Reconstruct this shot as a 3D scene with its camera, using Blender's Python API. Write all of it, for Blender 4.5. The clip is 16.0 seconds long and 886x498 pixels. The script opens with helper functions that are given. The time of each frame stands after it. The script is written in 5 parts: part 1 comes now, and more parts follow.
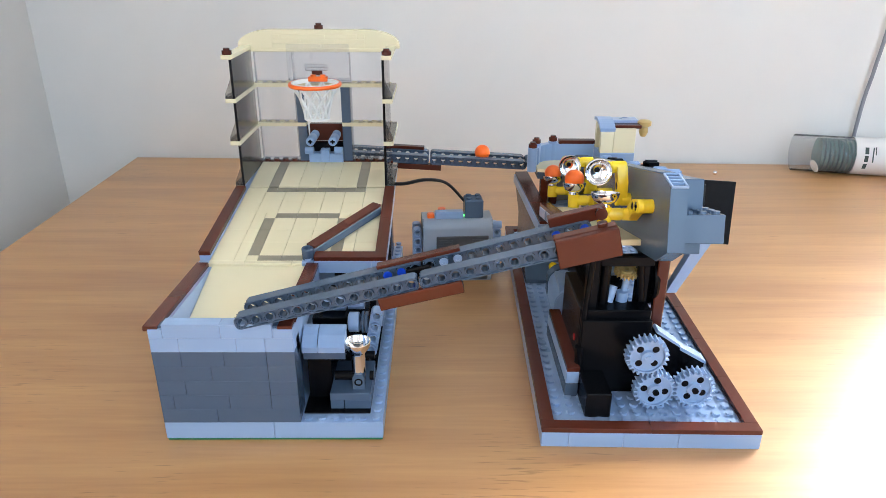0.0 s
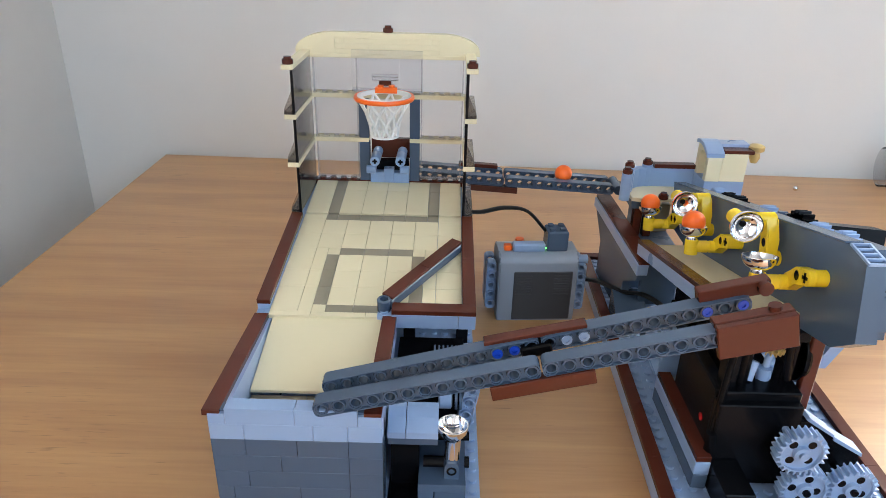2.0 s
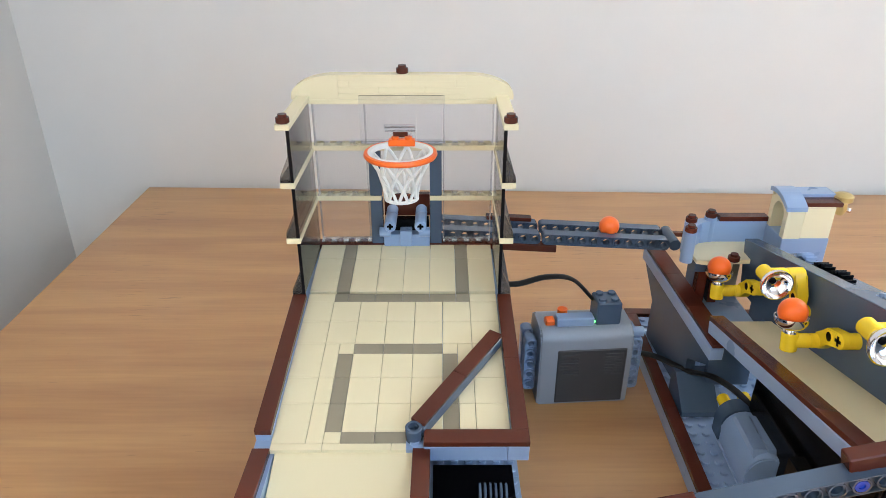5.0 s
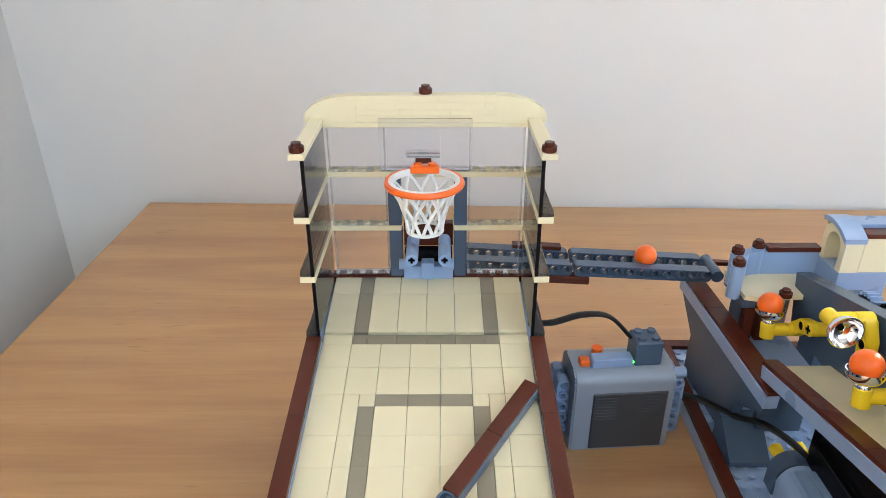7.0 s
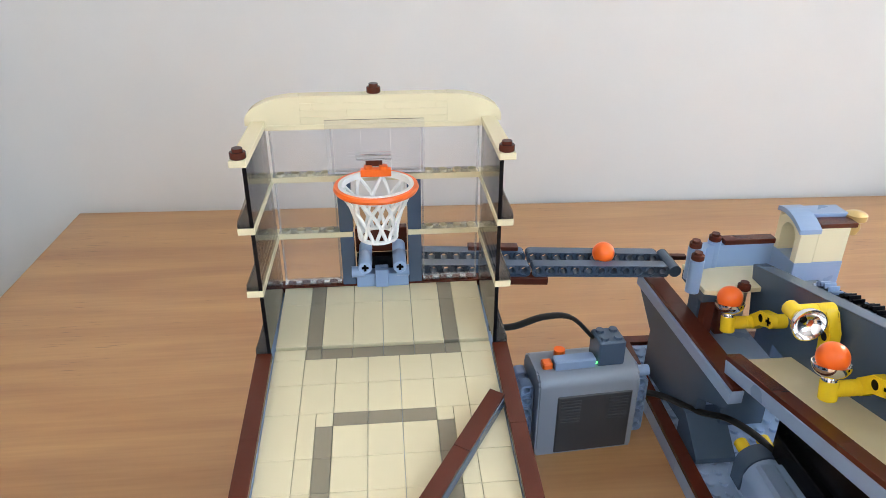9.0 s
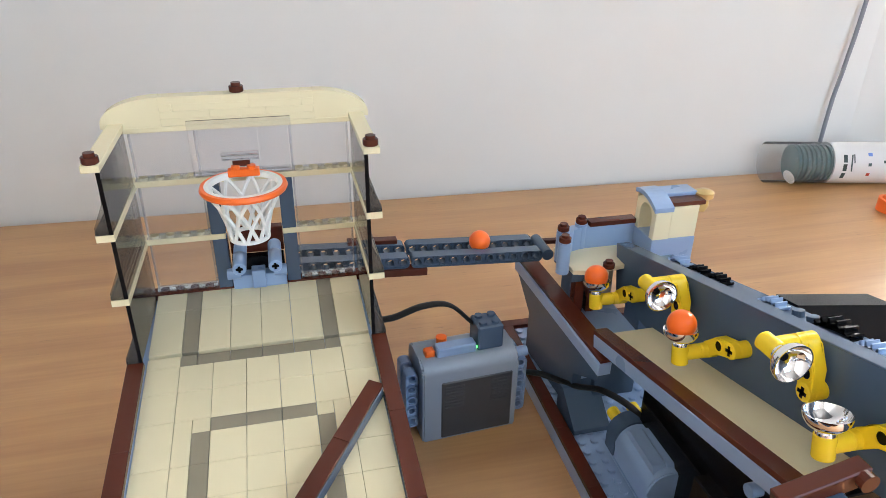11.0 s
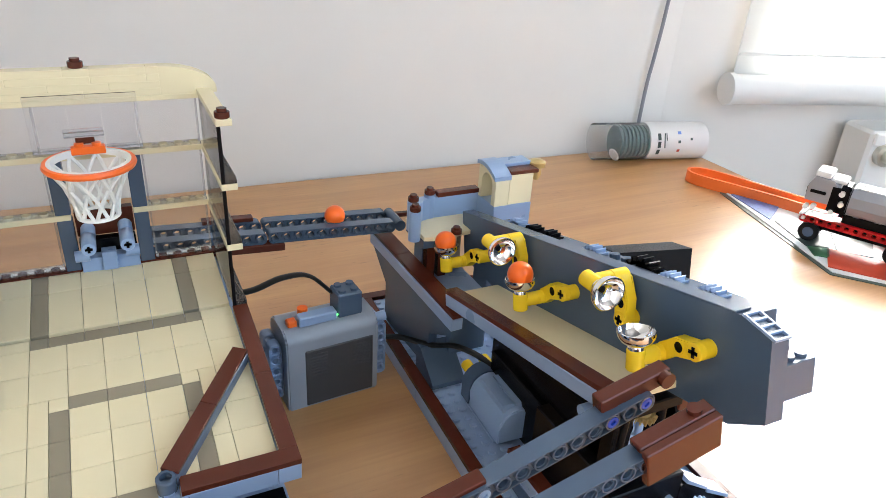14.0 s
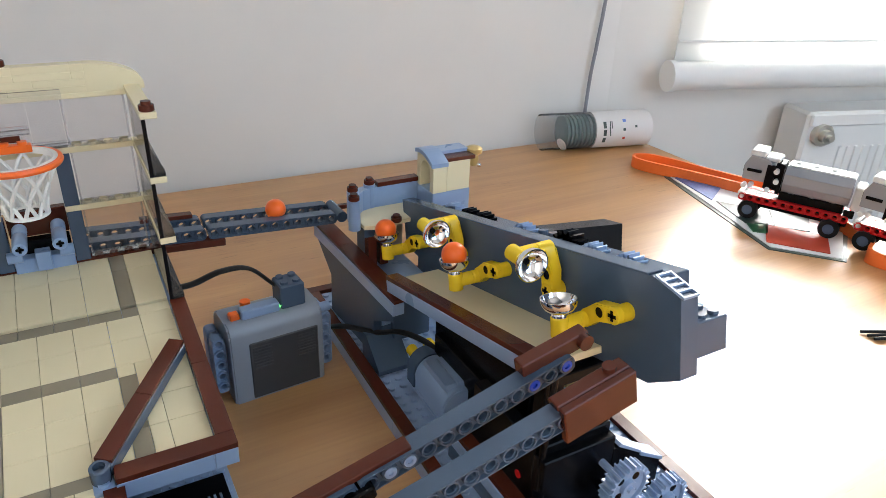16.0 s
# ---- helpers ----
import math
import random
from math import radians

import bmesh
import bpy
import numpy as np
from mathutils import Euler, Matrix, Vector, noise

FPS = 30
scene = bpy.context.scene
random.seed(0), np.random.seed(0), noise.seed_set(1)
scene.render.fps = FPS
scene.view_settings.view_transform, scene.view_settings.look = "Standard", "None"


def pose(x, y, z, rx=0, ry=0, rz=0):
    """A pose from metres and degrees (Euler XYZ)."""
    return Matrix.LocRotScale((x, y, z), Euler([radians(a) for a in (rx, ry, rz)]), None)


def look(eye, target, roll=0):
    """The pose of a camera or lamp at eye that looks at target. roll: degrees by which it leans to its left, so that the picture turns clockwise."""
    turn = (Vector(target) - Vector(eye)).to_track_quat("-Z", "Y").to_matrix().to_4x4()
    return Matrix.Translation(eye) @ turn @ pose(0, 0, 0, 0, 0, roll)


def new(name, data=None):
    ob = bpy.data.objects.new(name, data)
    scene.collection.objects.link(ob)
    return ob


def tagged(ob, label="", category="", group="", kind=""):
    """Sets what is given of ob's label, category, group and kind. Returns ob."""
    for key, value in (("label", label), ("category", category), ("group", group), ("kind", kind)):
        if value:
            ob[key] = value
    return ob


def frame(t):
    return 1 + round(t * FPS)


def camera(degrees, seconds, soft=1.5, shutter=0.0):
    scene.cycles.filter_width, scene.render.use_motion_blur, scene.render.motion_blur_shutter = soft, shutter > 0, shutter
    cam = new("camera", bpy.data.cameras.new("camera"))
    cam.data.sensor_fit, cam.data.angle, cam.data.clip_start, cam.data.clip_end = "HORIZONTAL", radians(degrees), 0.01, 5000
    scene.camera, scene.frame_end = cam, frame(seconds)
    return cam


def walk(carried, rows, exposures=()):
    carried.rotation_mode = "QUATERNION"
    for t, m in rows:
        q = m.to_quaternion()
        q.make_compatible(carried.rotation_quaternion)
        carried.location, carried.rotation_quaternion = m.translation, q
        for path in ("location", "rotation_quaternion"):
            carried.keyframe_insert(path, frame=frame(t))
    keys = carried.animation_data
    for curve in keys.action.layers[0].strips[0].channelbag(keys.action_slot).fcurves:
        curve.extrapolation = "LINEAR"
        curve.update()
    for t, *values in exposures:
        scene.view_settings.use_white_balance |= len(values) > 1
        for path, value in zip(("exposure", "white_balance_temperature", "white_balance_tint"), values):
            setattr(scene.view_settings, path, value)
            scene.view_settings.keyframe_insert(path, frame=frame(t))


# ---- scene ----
U = 0.008  # one stud in metres; all plan numbers below are in studs
cam = camera(65.5, 16.0, soft=0.72)
ROWS = [
    (0.0, (19.902, -41.395, 33.42), (19.922, -39.56, 32.625), 0.3),
    (0.5, (17.917, -39.666, 33.315), (17.937, -37.839, 32.501), 1.0),
    (1.0, (16.111, -37.157, 33.479), (16.122, -35.337, 32.65), 1.0),
    (1.5, (14.461, -34.209, 33.926), (14.464, -32.396, 33.081), 1.2),
    (2.0, (13.312, -31.218, 34.867), (13.307, -29.41, 34.014), 1.4),
    (2.5, (13.083, -28.503, 35.625), (13.076, -26.698, 34.763), 0.7),
    (3.0, (12.626, -25.094, 36.067), (12.627, -23.293, 35.197), 0.3),
    (3.5, (12.081, -22.812, 36.518), (12.085, -21.015, 35.638), -0.0),
    (4.0, (11.69, -21.292, 36.75), (11.695, -19.5, 35.861), -0.1),
    (6.5, (9.138, -14.962, 37.616), (9.14, -13.175, 36.719), 0.1),
    (7.0, (8.883, -13.646, 37.503), (8.883, -11.858, 36.607), -0.1),
    (7.5, (8.445, -12.602, 37.417), (8.442, -10.815, 36.519), -0.1),
    (8.0, (7.912, -12.005, 36.915), (7.916, -10.221, 36.012), -0.3),
    (8.5, (7.761, -11.732, 37.025), (7.815, -9.949, 36.121), -0.5),
    (9.0, (8.286, -11.53, 37.05), (8.443, -9.753, 36.147), -0.0),
    (9.5, (8.884, -11.094, 36.72), (9.114, -9.325, 35.816), 0.3),
    (12.0, (10.457, -14.065, 37.379), (11.025, -12.38, 36.465), 1.9),
    (12.5, (10.16, -14.579, 37.205), (10.799, -12.92, 36.289), 2.9),
    (13.0, (9.762, -15.304, 36.998), (10.469, -13.673, 36.083), 3.4),
    (13.5, (9.083, -15.627, 36.885), (9.855, -14.024, 35.97), 3.9),
    (14.0, (9.205, -16.012, 36.729), (10.019, -14.426, 35.822), 3.7),
    (14.5, (9.248, -16.555, 36.169), (10.101, -14.985, 35.271), 3.6),
    (15.0, (9.602, -17.364, 36.029), (10.471, -15.799, 35.137), 3.1),
    (15.5, (10.236, -17.773, 35.9), (11.119, -16.216, 35.007), 2.7),
    (16.0, (10.723, -18.363, 36.027), (11.617, -16.814, 35.132), 2.3),
]
walk(cam, [(t, look(Vector(e) * U, Vector(g) * U, r)) for t, e, g, r in ROWS],
     [(0.0, 0.0, 6250, 9), (1.0, -0.05, 6250, 9), (2.0, -0.2, 6350, 10), (3.5, -0.1, 6400, 10), (4.2, 0.05, 6450, 10), (8.5, 0.05, 6450, 10), (12.0, -0.1, 6450, 10),
      (13.5, -0.08, 6500, 10), (15.5, -0.1, 6500, 10), (16.0, -0.48, 6500, 10)])

# ---- world and light ----
world = bpy.data.worlds.new("sky")
scene.world = world
world.use_nodes = True
wn = world.node_tree
sky = wn.nodes.new("ShaderNodeTexSky")
sky.sky_type, sky.sun_disc = "NISHITA", False
sky.sun_elevation, sky.sun_rotation = radians(40), radians(60)
wn.nodes["Background"].inputs["Strength"].default_value = 0.08
wn.links.new(sky.outputs["Color"], wn.nodes["Background"].inputs["Color"])


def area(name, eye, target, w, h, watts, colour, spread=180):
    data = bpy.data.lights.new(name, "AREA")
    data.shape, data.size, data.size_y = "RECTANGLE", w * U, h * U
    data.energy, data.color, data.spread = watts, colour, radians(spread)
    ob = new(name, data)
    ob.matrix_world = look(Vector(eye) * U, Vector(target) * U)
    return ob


WL = Vector((96, 73, 98)) + Vector((0.961, -0.276, 0)) * 58
WI = Vector((-0.276, -0.961, 0))
area("window_light", tuple(WL + WI * 3.2), tuple(WL + WI * 60), 80, 150, 138.0, (1.0, 0.98, 0.955), 116)
area("window_sky", tuple(WL - WI * 11), tuple(WL + WI * 60), 80, 158, 226.0, (1.0, 0.985, 0.975))
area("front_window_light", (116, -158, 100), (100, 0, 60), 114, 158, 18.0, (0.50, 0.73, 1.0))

# ---- materials ----
def mat(name, colour, rough=0.3, metal=0.0, spec=0.5, trans=0.0, var=0.02, scale=150.0, bump=0.012, coat=0.0, ior=1.5, alpha=1.0):
    m = bpy.data.materials.new(name)
    m.use_nodes = True
    nt = m.node_tree
    b = nt.nodes["Principled BSDF"]
    b.inputs["Roughness"].default_value = rough
    b.inputs["Metallic"].default_value = metal
    b.inputs["Specular IOR Level"].default_value = spec
    b.inputs["Transmission Weight"].default_value = trans
    b.inputs["Coat Weight"].default_value = coat
    b.inputs["IOR"].default_value = ior
    b.inputs["Alpha"].default_value = alpha
    tc = nt.nodes.new("ShaderNodeTexCoord")
    n1 = nt.nodes.new("ShaderNodeTexNoise")
    n1.inputs["Scale"].default_value = scale * 0.3
    n1.inputs["Detail"].default_value = 3
    nt.links.new(tc.outputs["Object"], n1.inputs["Vector"])
    info = nt.nodes.new("ShaderNodeObjectInfo")
    add = nt.nodes.new("ShaderNodeMath")
    add.operation = "ADD"
    nt.links.new(n1.outputs["Fac"], add.inputs[0])
    nt.links.new(info.outputs["Random"], add.inputs[1])
    ramp = nt.nodes.new("ShaderNodeMapRange")
    ramp.inputs["From Min"].default_value, ramp.inputs["From Max"].default_value = 0.3, 1.7
    ramp.inputs["To Min"].default_value, ramp.inputs["To Max"].default_value = 1 - var, 1 + var
    nt.links.new(add.outputs[0], ramp.inputs["Value"])
    mul = nt.nodes.new("ShaderNodeVectorMath")
    mul.operation = "SCALE"
    mul.inputs[0].default_value = colour
    nt.links.new(ramp.outputs[0], mul.inputs["Scale"])
    nt.links.new(mul.outputs[0], b.inputs["Base Color"])
    if bump:
        n2 = nt.nodes.new("ShaderNodeTexNoise")
        n2.inputs["Scale"].default_value = scale
        n2.inputs["Detail"].default_value = 2
        nt.links.new(tc.outputs["Object"], n2.inputs["Vector"])
        bp = nt.nodes.new("ShaderNodeBump")
        bp.inputs["Strength"].default_value, bp.inputs["Distance"].default_value = bump, 0.0005
        nt.links.new(n2.outputs["Fac"], bp.inputs["Height"])
        nt.links.new(bp.outputs[0], b.inputs["Normal"])
        rr = nt.nodes.new("ShaderNodeMapRange")
        rr.inputs["To Min"].default_value, rr.inputs["To Max"].default_value = rough * 0.93, rough * 1.08
        nt.links.new(n1.outputs["Fac"], rr.inputs["Value"])
        nt.links.new(rr.outputs[0], b.inputs["Roughness"])
    return m


LIGHT = mat("light_grey_plastic", (0.25, 0.355, 0.54), 0.28, bump=0.006)
DARK = mat("dark_grey_plastic", (0.062, 0.098, 0.156), 0.24, bump=0.006)
BROWN = mat("reddish_brown_plastic", (0.085, 0.019, 0.010), 0.25, spec=0.3)
TAN = mat("tan_plastic", (0.76, 0.68, 0.455), 0.27, var=0.012, bump=0.0)
DTAN = mat("dark_tan_plastic", (0.27, 0.235, 0.165), 0.3)
BLACK = mat("black_plastic", (0.004, 0.004, 0.005), 0.25, spec=0.12)
YELLOW = mat("yellow_plastic", (0.85, 0.60, 0.02), 0.25)
ORANGE = mat("orange_plastic", (0.90, 0.145, 0.012), 0.3)
WHITE = mat("white_plastic", (0.82, 0.82, 0.80), 0.35)
BLUE = mat("blue_plastic", (0.01, 0.06, 0.55), 0.25)
RED = mat("red_plastic", (0.55, 0.012, 0.015), 0.25)
GREEN = mat("green_baseplate_plastic", (0.02, 0.16, 0.07), 0.4)
CHROME = mat("chrome_plating", (0.86, 0.86, 0.88), 0.1, metal=1.0, var=0.02, bump=0.0)
STONE = mat("neutral_grey_plastic", (0.30, 0.31, 0.335), 0.3)
RUBBER = mat("black_rubber", (0.006, 0.006, 0.006), 0.5, spec=0.2, bump=0.05)


def clear(name, tint, gloss, haze):
    """Thin clear plastic: light goes straight through, a little is mirrored and scattered."""
    m = bpy.data.materials.new(name)
    m.use_nodes = True
    nt = m.node_tree
    L = nt.links.new
    t, g, d = (nt.nodes.new("ShaderNodeBsdf" + k) for k in ("Transparent", "Glossy", "Diffuse"))
    t.inputs["Color"].default_value = (*tint, 1)
    g.inputs["Roughness"].default_value = 0.04
    d.inputs["Color"].default_value = (*[0.5 + 0.4 * c for c in tint], 1)
    m1, m2 = nt.nodes.new("ShaderNodeMixShader"), nt.nodes.new("ShaderNodeMixShader")
    f = nt.nodes.new("ShaderNodeFresnel")
    f.inputs["IOR"].default_value = gloss
    noise_ = nt.nodes.new("ShaderNodeTexNoise")
    noise_.inputs["Scale"].default_value = 60
    k = nt.nodes.new("ShaderNodeMath")
    k.operation = "MULTIPLY"
    k.inputs[1].default_value = 2 * haze
    L(noise_.outputs["Fac"], k.inputs[0])
    L(k.outputs[0], m1.inputs[0])
    L(t.outputs[0], m1.inputs[1])
    L(d.outputs[0], m1.inputs[2])
    L(f.outputs[0], m2.inputs[0])
    L(m1.outputs[0], m2.inputs[1])
    L(g.outputs[0], m2.inputs[2])
    L(m2.outputs[0], nt.nodes["Material Output"].inputs["Surface"])
    return m


CLEAR = clear("clear_plastic", (0.965, 0.965, 0.975), 1.22, 0.03)
SMOKE = clear("smoke_tinted_plastic", (0.72, 0.69, 0.66), 1.4, 0.04)
# The tube's white reflections are put in as a diffuse haze.
HAZY = clear("clear_plastic_painted_haze", (0.95, 0.95, 0.955), 1.1, 0.13)
# Stronger haze that paints the bright glint on the panels' edges.
RIM = clear("painted_edge_glint", (0.95, 0.95, 0.955), 1.15, 0.16)
MIDGREY = mat("mid_grey_plastic", (0.27, 0.31, 0.37), 0.3)
PAINT = mat("white_wall_paint", (0.79, 0.76, 0.72), 0.85, var=0.03, scale=60.0, bump=0.15)
GLOSSW = mat("white_enamel", (0.82, 0.82, 0.80), 0.3, var=0.02, scale=50.0)
PAPER = mat("white_paper", (0.8, 0.8, 0.8), 0.5, var=0.04, scale=80)
REDPAPER = mat("red_printed_paper", (0.6, 0.07, 0.03), 0.4, var=0.2, scale=300)
DARKPAPER = mat("dark_printed_paper", (0.05, 0.07, 0.06), 0.35, var=0.6, scale=900)
BLUEPAPER = mat("blue_printed_paper", (0.15, 0.25, 0.6), 0.35, var=0.5, scale=900)
GREENPAPER = mat("green_printed_paper", (0.03, 0.12, 0.05), 0.35, var=0.5, scale=900)
STRAP = mat("orange_strap_webbing", (0.85, 0.17, 0.03), 0.45, bump=0.3)
LABEL = mat("cream_label_paper", (0.75, 0.72, 0.7), 0.5)
DGREEN = mat("dark_green_plastic", (0.004, 0.06, 0.045), 0.35)
GOLD = mat("pearl_gold_plastic", (0.55, 0.4, 0.16), 0.3, metal=0.4)
# Darker copy of the white paint; the left wall's shade is in the colour.
SHADEPAINT = mat("shaded_white_wall_paint", (0.65, 0.63, 0.60), 0.85, var=0.03, scale=60.0, bump=0.15)
# Dark tone for unseen walls and ceiling, chosen to cut bounced light.
BOUNCECUT = mat("bounce_cut_grey", (0.18, 0.175, 0.17), 0.9, var=0.04, scale=60.0, bump=0.15)
CARPET = mat("dark_carpet", (0.2, 0.19, 0.18), 0.95, var=0.2, scale=200, bump=0.4)


def wood():
    m = bpy.data.materials.new("beech_table_top")
    m.use_nodes = True
    nt = m.node_tree
    L = nt.links.new
    b = nt.nodes["Principled BSDF"]
    tc = nt.nodes.new("ShaderNodeTexCoord")
    mp = nt.nodes.new("ShaderNodeMapping")
    mp.inputs["Scale"].default_value = (2.2, 24.0, 24.0)
    L(tc.outputs["Object"], mp.inputs["Vector"])
    n1 = nt.nodes.new("ShaderNodeTexNoise")
    n1.inputs["Scale"].default_value, n1.inputs["Detail"].default_value, n1.inputs["Distortion"].default_value = 1.6, 5, 0.6
    L(mp.outputs[0], n1.inputs["Vector"])
    mp2 = nt.nodes.new("ShaderNodeMapping")
    mp2.inputs["Scale"].default_value = (12.0, 260.0, 260.0)
    L(tc.outputs["Object"], mp2.inputs["Vector"])
    n2 = nt.nodes.new("ShaderNodeTexNoise")
    n2.inputs["Scale"].default_value, n2.inputs["Detail"].default_value = 1.5, 4
    L(mp2.outputs[0], n2.inputs["Vector"])
    mix = nt.nodes.new("ShaderNodeMath")
    mix.operation = "MULTIPLY_ADD"
    L(n2.outputs["Fac"], mix.inputs[0])
    mix.inputs[1].default_value = 0.34
    L(n1.outputs["Fac"], mix.inputs[2])
    cr = nt.nodes.new("ShaderNodeValToRGB")
    e = cr.color_ramp.elements
    e[0].position, e[0].color = 0.45, (0.40, 0.192, 0.068, 1)
    e[1].position, e[1].color = 0.95, (0.58, 0.32, 0.125, 1)
    L(mix.outputs[0], cr.inputs["Fac"])
    # short dark pores in rows along the grain
    mp3 = nt.nodes.new("ShaderNodeMapping")
    mp3.inputs["Scale"].default_value = (45.0, 620.0, 620.0)
    L(tc.outputs["Object"], mp3.inputs["Vector"])
    n3 = nt.nodes.new("ShaderNodeTexNoise")
    n3.inputs["Scale"].default_value, n3.inputs["Detail"].default_value = 1.0, 2
    L(mp3.outputs[0], n3.inputs["Vector"])
    n4 = nt.nodes.new("ShaderNodeTexNoise")
    n4.inputs["Scale"].default_value, n4.inputs["Detail"].default_value = 7.0, 2
    L(tc.outputs["Object"], n4.inputs["Vector"])
    sm = nt.nodes.new("ShaderNodeMath")
    sm.operation = "MULTIPLY_ADD"
    L(n4.outputs["Fac"], sm.inputs[0])
    sm.inputs[1].default_value = 0.55
    L(n3.outputs["Fac"], sm.inputs[2])
    pore = nt.nodes.new("ShaderNodeMapRange")
    pore.inputs["From Min"].default_value, pore.inputs["From Max"].default_value = 0.97, 1.06
    pore.inputs["To Min"].default_value, pore.inputs["To Max"].default_value = 0.0, 0.55
    L(sm.outputs[0], pore.inputs["Value"])
    dk = nt.nodes.new("ShaderNodeMix")
    dk.data_type = "RGBA"
    L(pore.outputs[0], dk.inputs[0])
    L(cr.outputs["Color"], dk.inputs[6])
    dk.inputs[7].default_value = (0.16, 0.07, 0.022, 1)
    L(dk.outputs[2], b.inputs["Base Color"])
    rr = nt.nodes.new("ShaderNodeMapRange")
    rr.inputs["To Min"].default_value, rr.inputs["To Max"].default_value = 0.33, 0.45
    L(n1.outputs["Fac"], rr.inputs["Value"])
    L(rr.outputs[0], b.inputs["Roughness"])
    b.inputs["Coat Weight"].default_value, b.inputs["Coat Roughness"].default_value = 0.62, 0.36
    bp = nt.nodes.new("ShaderNodeBump")
    bp.inputs["Strength"].default_value, bp.inputs["Distance"].default_value = 0.1, 0.0006
    L(n2.outputs["Fac"], bp.inputs["Height"])
    L(bp.outputs[0], b.inputs["Normal"])
    return m


WOOD = wood()


# ---- mesh helpers (plan units: studs) ----
def mesh(name, bm, material, smooth=False):
    bmesh.ops.scale(bm, vec=(U, U, U), verts=bm.verts)
    bmesh.ops.recalc_face_normals(bm, faces=bm.faces)
    me = bpy.data.meshes.new(name)
    bm.to_mesh(me)
    bm.free()
    me.materials.append(material)
    if smooth:
        for p in me.polygons:
            p.use_smooth = True
        me.set_sharp_from_angle(angle=radians(38))
    return me


def thing(name, label, category, group="", at=(0, 0, 0), rz=0.0, kind=""):
    e = new(name)
    e.empty_display_size = 0.01
    e.matrix_basis = pose(at[0] * U, at[1] * U, at[2] * U, 0, 0, rz)
    return tagged(e, label, category, group, kind)


def part(name, bm, material, parent=None, label="", smooth=False, m=None):
    ob = new(name, mesh(name, bm, material, smooth))
    if parent:
        ob.parent = parent
    if m is not None:
        m = m.copy()
        m.translation = m.translation * U
        ob.matrix_basis = m
    if label:
        ob["label"] = label
    return ob


def box(bm, x0, y0, z0, x1, y1, z1, c=0.04):
    """A box with chamfered edges."""
    lo, hi = (x0, y0, z0), (x1, y1, z1)
    c = min(c, 0.45 * min(h - l for l, h in zip(lo, hi)))
    if c <= 0:
        v = [bm.verts.new((x, y, z)) for x in (x0, x1) for y in (y0, y1) for z in (z0, z1)]
        for f in ((0, 1, 3, 2), (4, 6, 7, 5), (0, 4, 5, 1), (2, 3, 7, 6), (0, 2, 6, 4), (1, 5, 7, 3)):
            bm.faces.new([v[i] for i in f])
        return v
    vs = {}
    for sx in (0, 1):
        for sy in (0, 1):
            for sz in (0, 1):
                k = (sx, sy, sz)
                corner = [hi[i] if k[i] else lo[i] for i in range(3)]
                for ax in range(3):
                    p = [corner[i] if i == ax else corner[i] + (-c if k[i] else c) for i in range(3)]
                    vs[k, ax] = bm.verts.new(p)
    for ax in range(3):
        a, b = [i for i in range(3) if i != ax]
        for s in (0, 1):
            q = []
            for u, w in ((0, 0), (1, 0), (1, 1), (0, 1)):
                k = [0, 0, 0]
                k[ax], k[a], k[b] = s, u, w
                q.append(vs[tuple(k), ax])
            bm.faces.new(q)
        for u in (0, 1):
            for w in (0, 1):
                k0, k1 = [0, 0, 0], [0, 0, 0]
                k0[a] = k1[a] = u
                k0[b] = k1[b] = w
                k1[ax] = 1
                k0, k1 = tuple(k0), tuple(k1)
                bm.faces.new([vs[k0, a], vs[k1, a], vs[k1, b], vs[k0, b]])
    for k in [(x, y, z) for x in (0, 1) for y in (0, 1) for z in (0, 1)]:
        bm.faces.new([vs[k, 0], vs[k, 1], vs[k, 2]])
    return list(vs.values())


def rod(bm, p, q, r, r2=None, n=16, cap=True):
    """A round bar from p to q."""
    p, q = Vector(p), Vector(q)
    r2 = r if r2 is None else r2
    z = (q - p).normalized()
    x = z.orthogonal().normalized()
    y = z.cross(x)
    rings = []
    for c, rr in ((p, r), (q, r2)):
        rings.append([bm.verts.new(c + (x * math.cos(2 * math.pi * i / n) + y * math.sin(2 * math.pi * i / n)) * rr) for i in range(n)])
    for i in range(n):
        bm.faces.new([rings[0][i], rings[0][(i + 1) % n], rings[1][(i + 1) % n], rings[1][i]])
    if cap:
        bm.faces.new(rings[0][::-1])
        bm.faces.new(rings[1])


def lathe(bm, prof, centre=(0, 0, 0), n=28, m=None, cap=True):
    """Turns the profile [(radius, z)] about the z axis."""
    m = m or Matrix.Identity(4)
    rings = [[bm.verts.new(m @ (Vector(centre) + Vector((r * math.cos(2 * math.pi * i / n), r * math.sin(2 * math.pi * i / n), z)))) for i in range(n)] for r, z in prof]
    for a, b in zip(rings, rings[1:]):
        for i in range(n):
            bm.faces.new([a[i], a[(i + 1) % n], b[(i + 1) % n], b[i]])
    if cap and prof[0][0] > 0:
        bm.faces.new(rings[0][::-1])
    if cap and prof[-1][0] > 0:
        bm.faces.new(rings[-1])


def prism(bm, pts, axis, a, b):
    """Extrudes the outline pts (the two other axes, in order) along an axis from a to b."""
    def put(p, v):
        return {"x": (v, p[0], p[1]), "y": (p[0], v, p[1]), "z": (p[0], p[1], v)}[axis]
    A = [bm.verts.new(put(p, a)) for p in pts]
    B = [bm.verts.new(put(p, b)) for p in pts]
    n = len(pts)
    bm.faces.new(A)
    bm.faces.new(B[::-1])
    for i in range(n):
        bm.faces.new([A[i], B[i], B[(i + 1) % n], A[(i + 1) % n]])


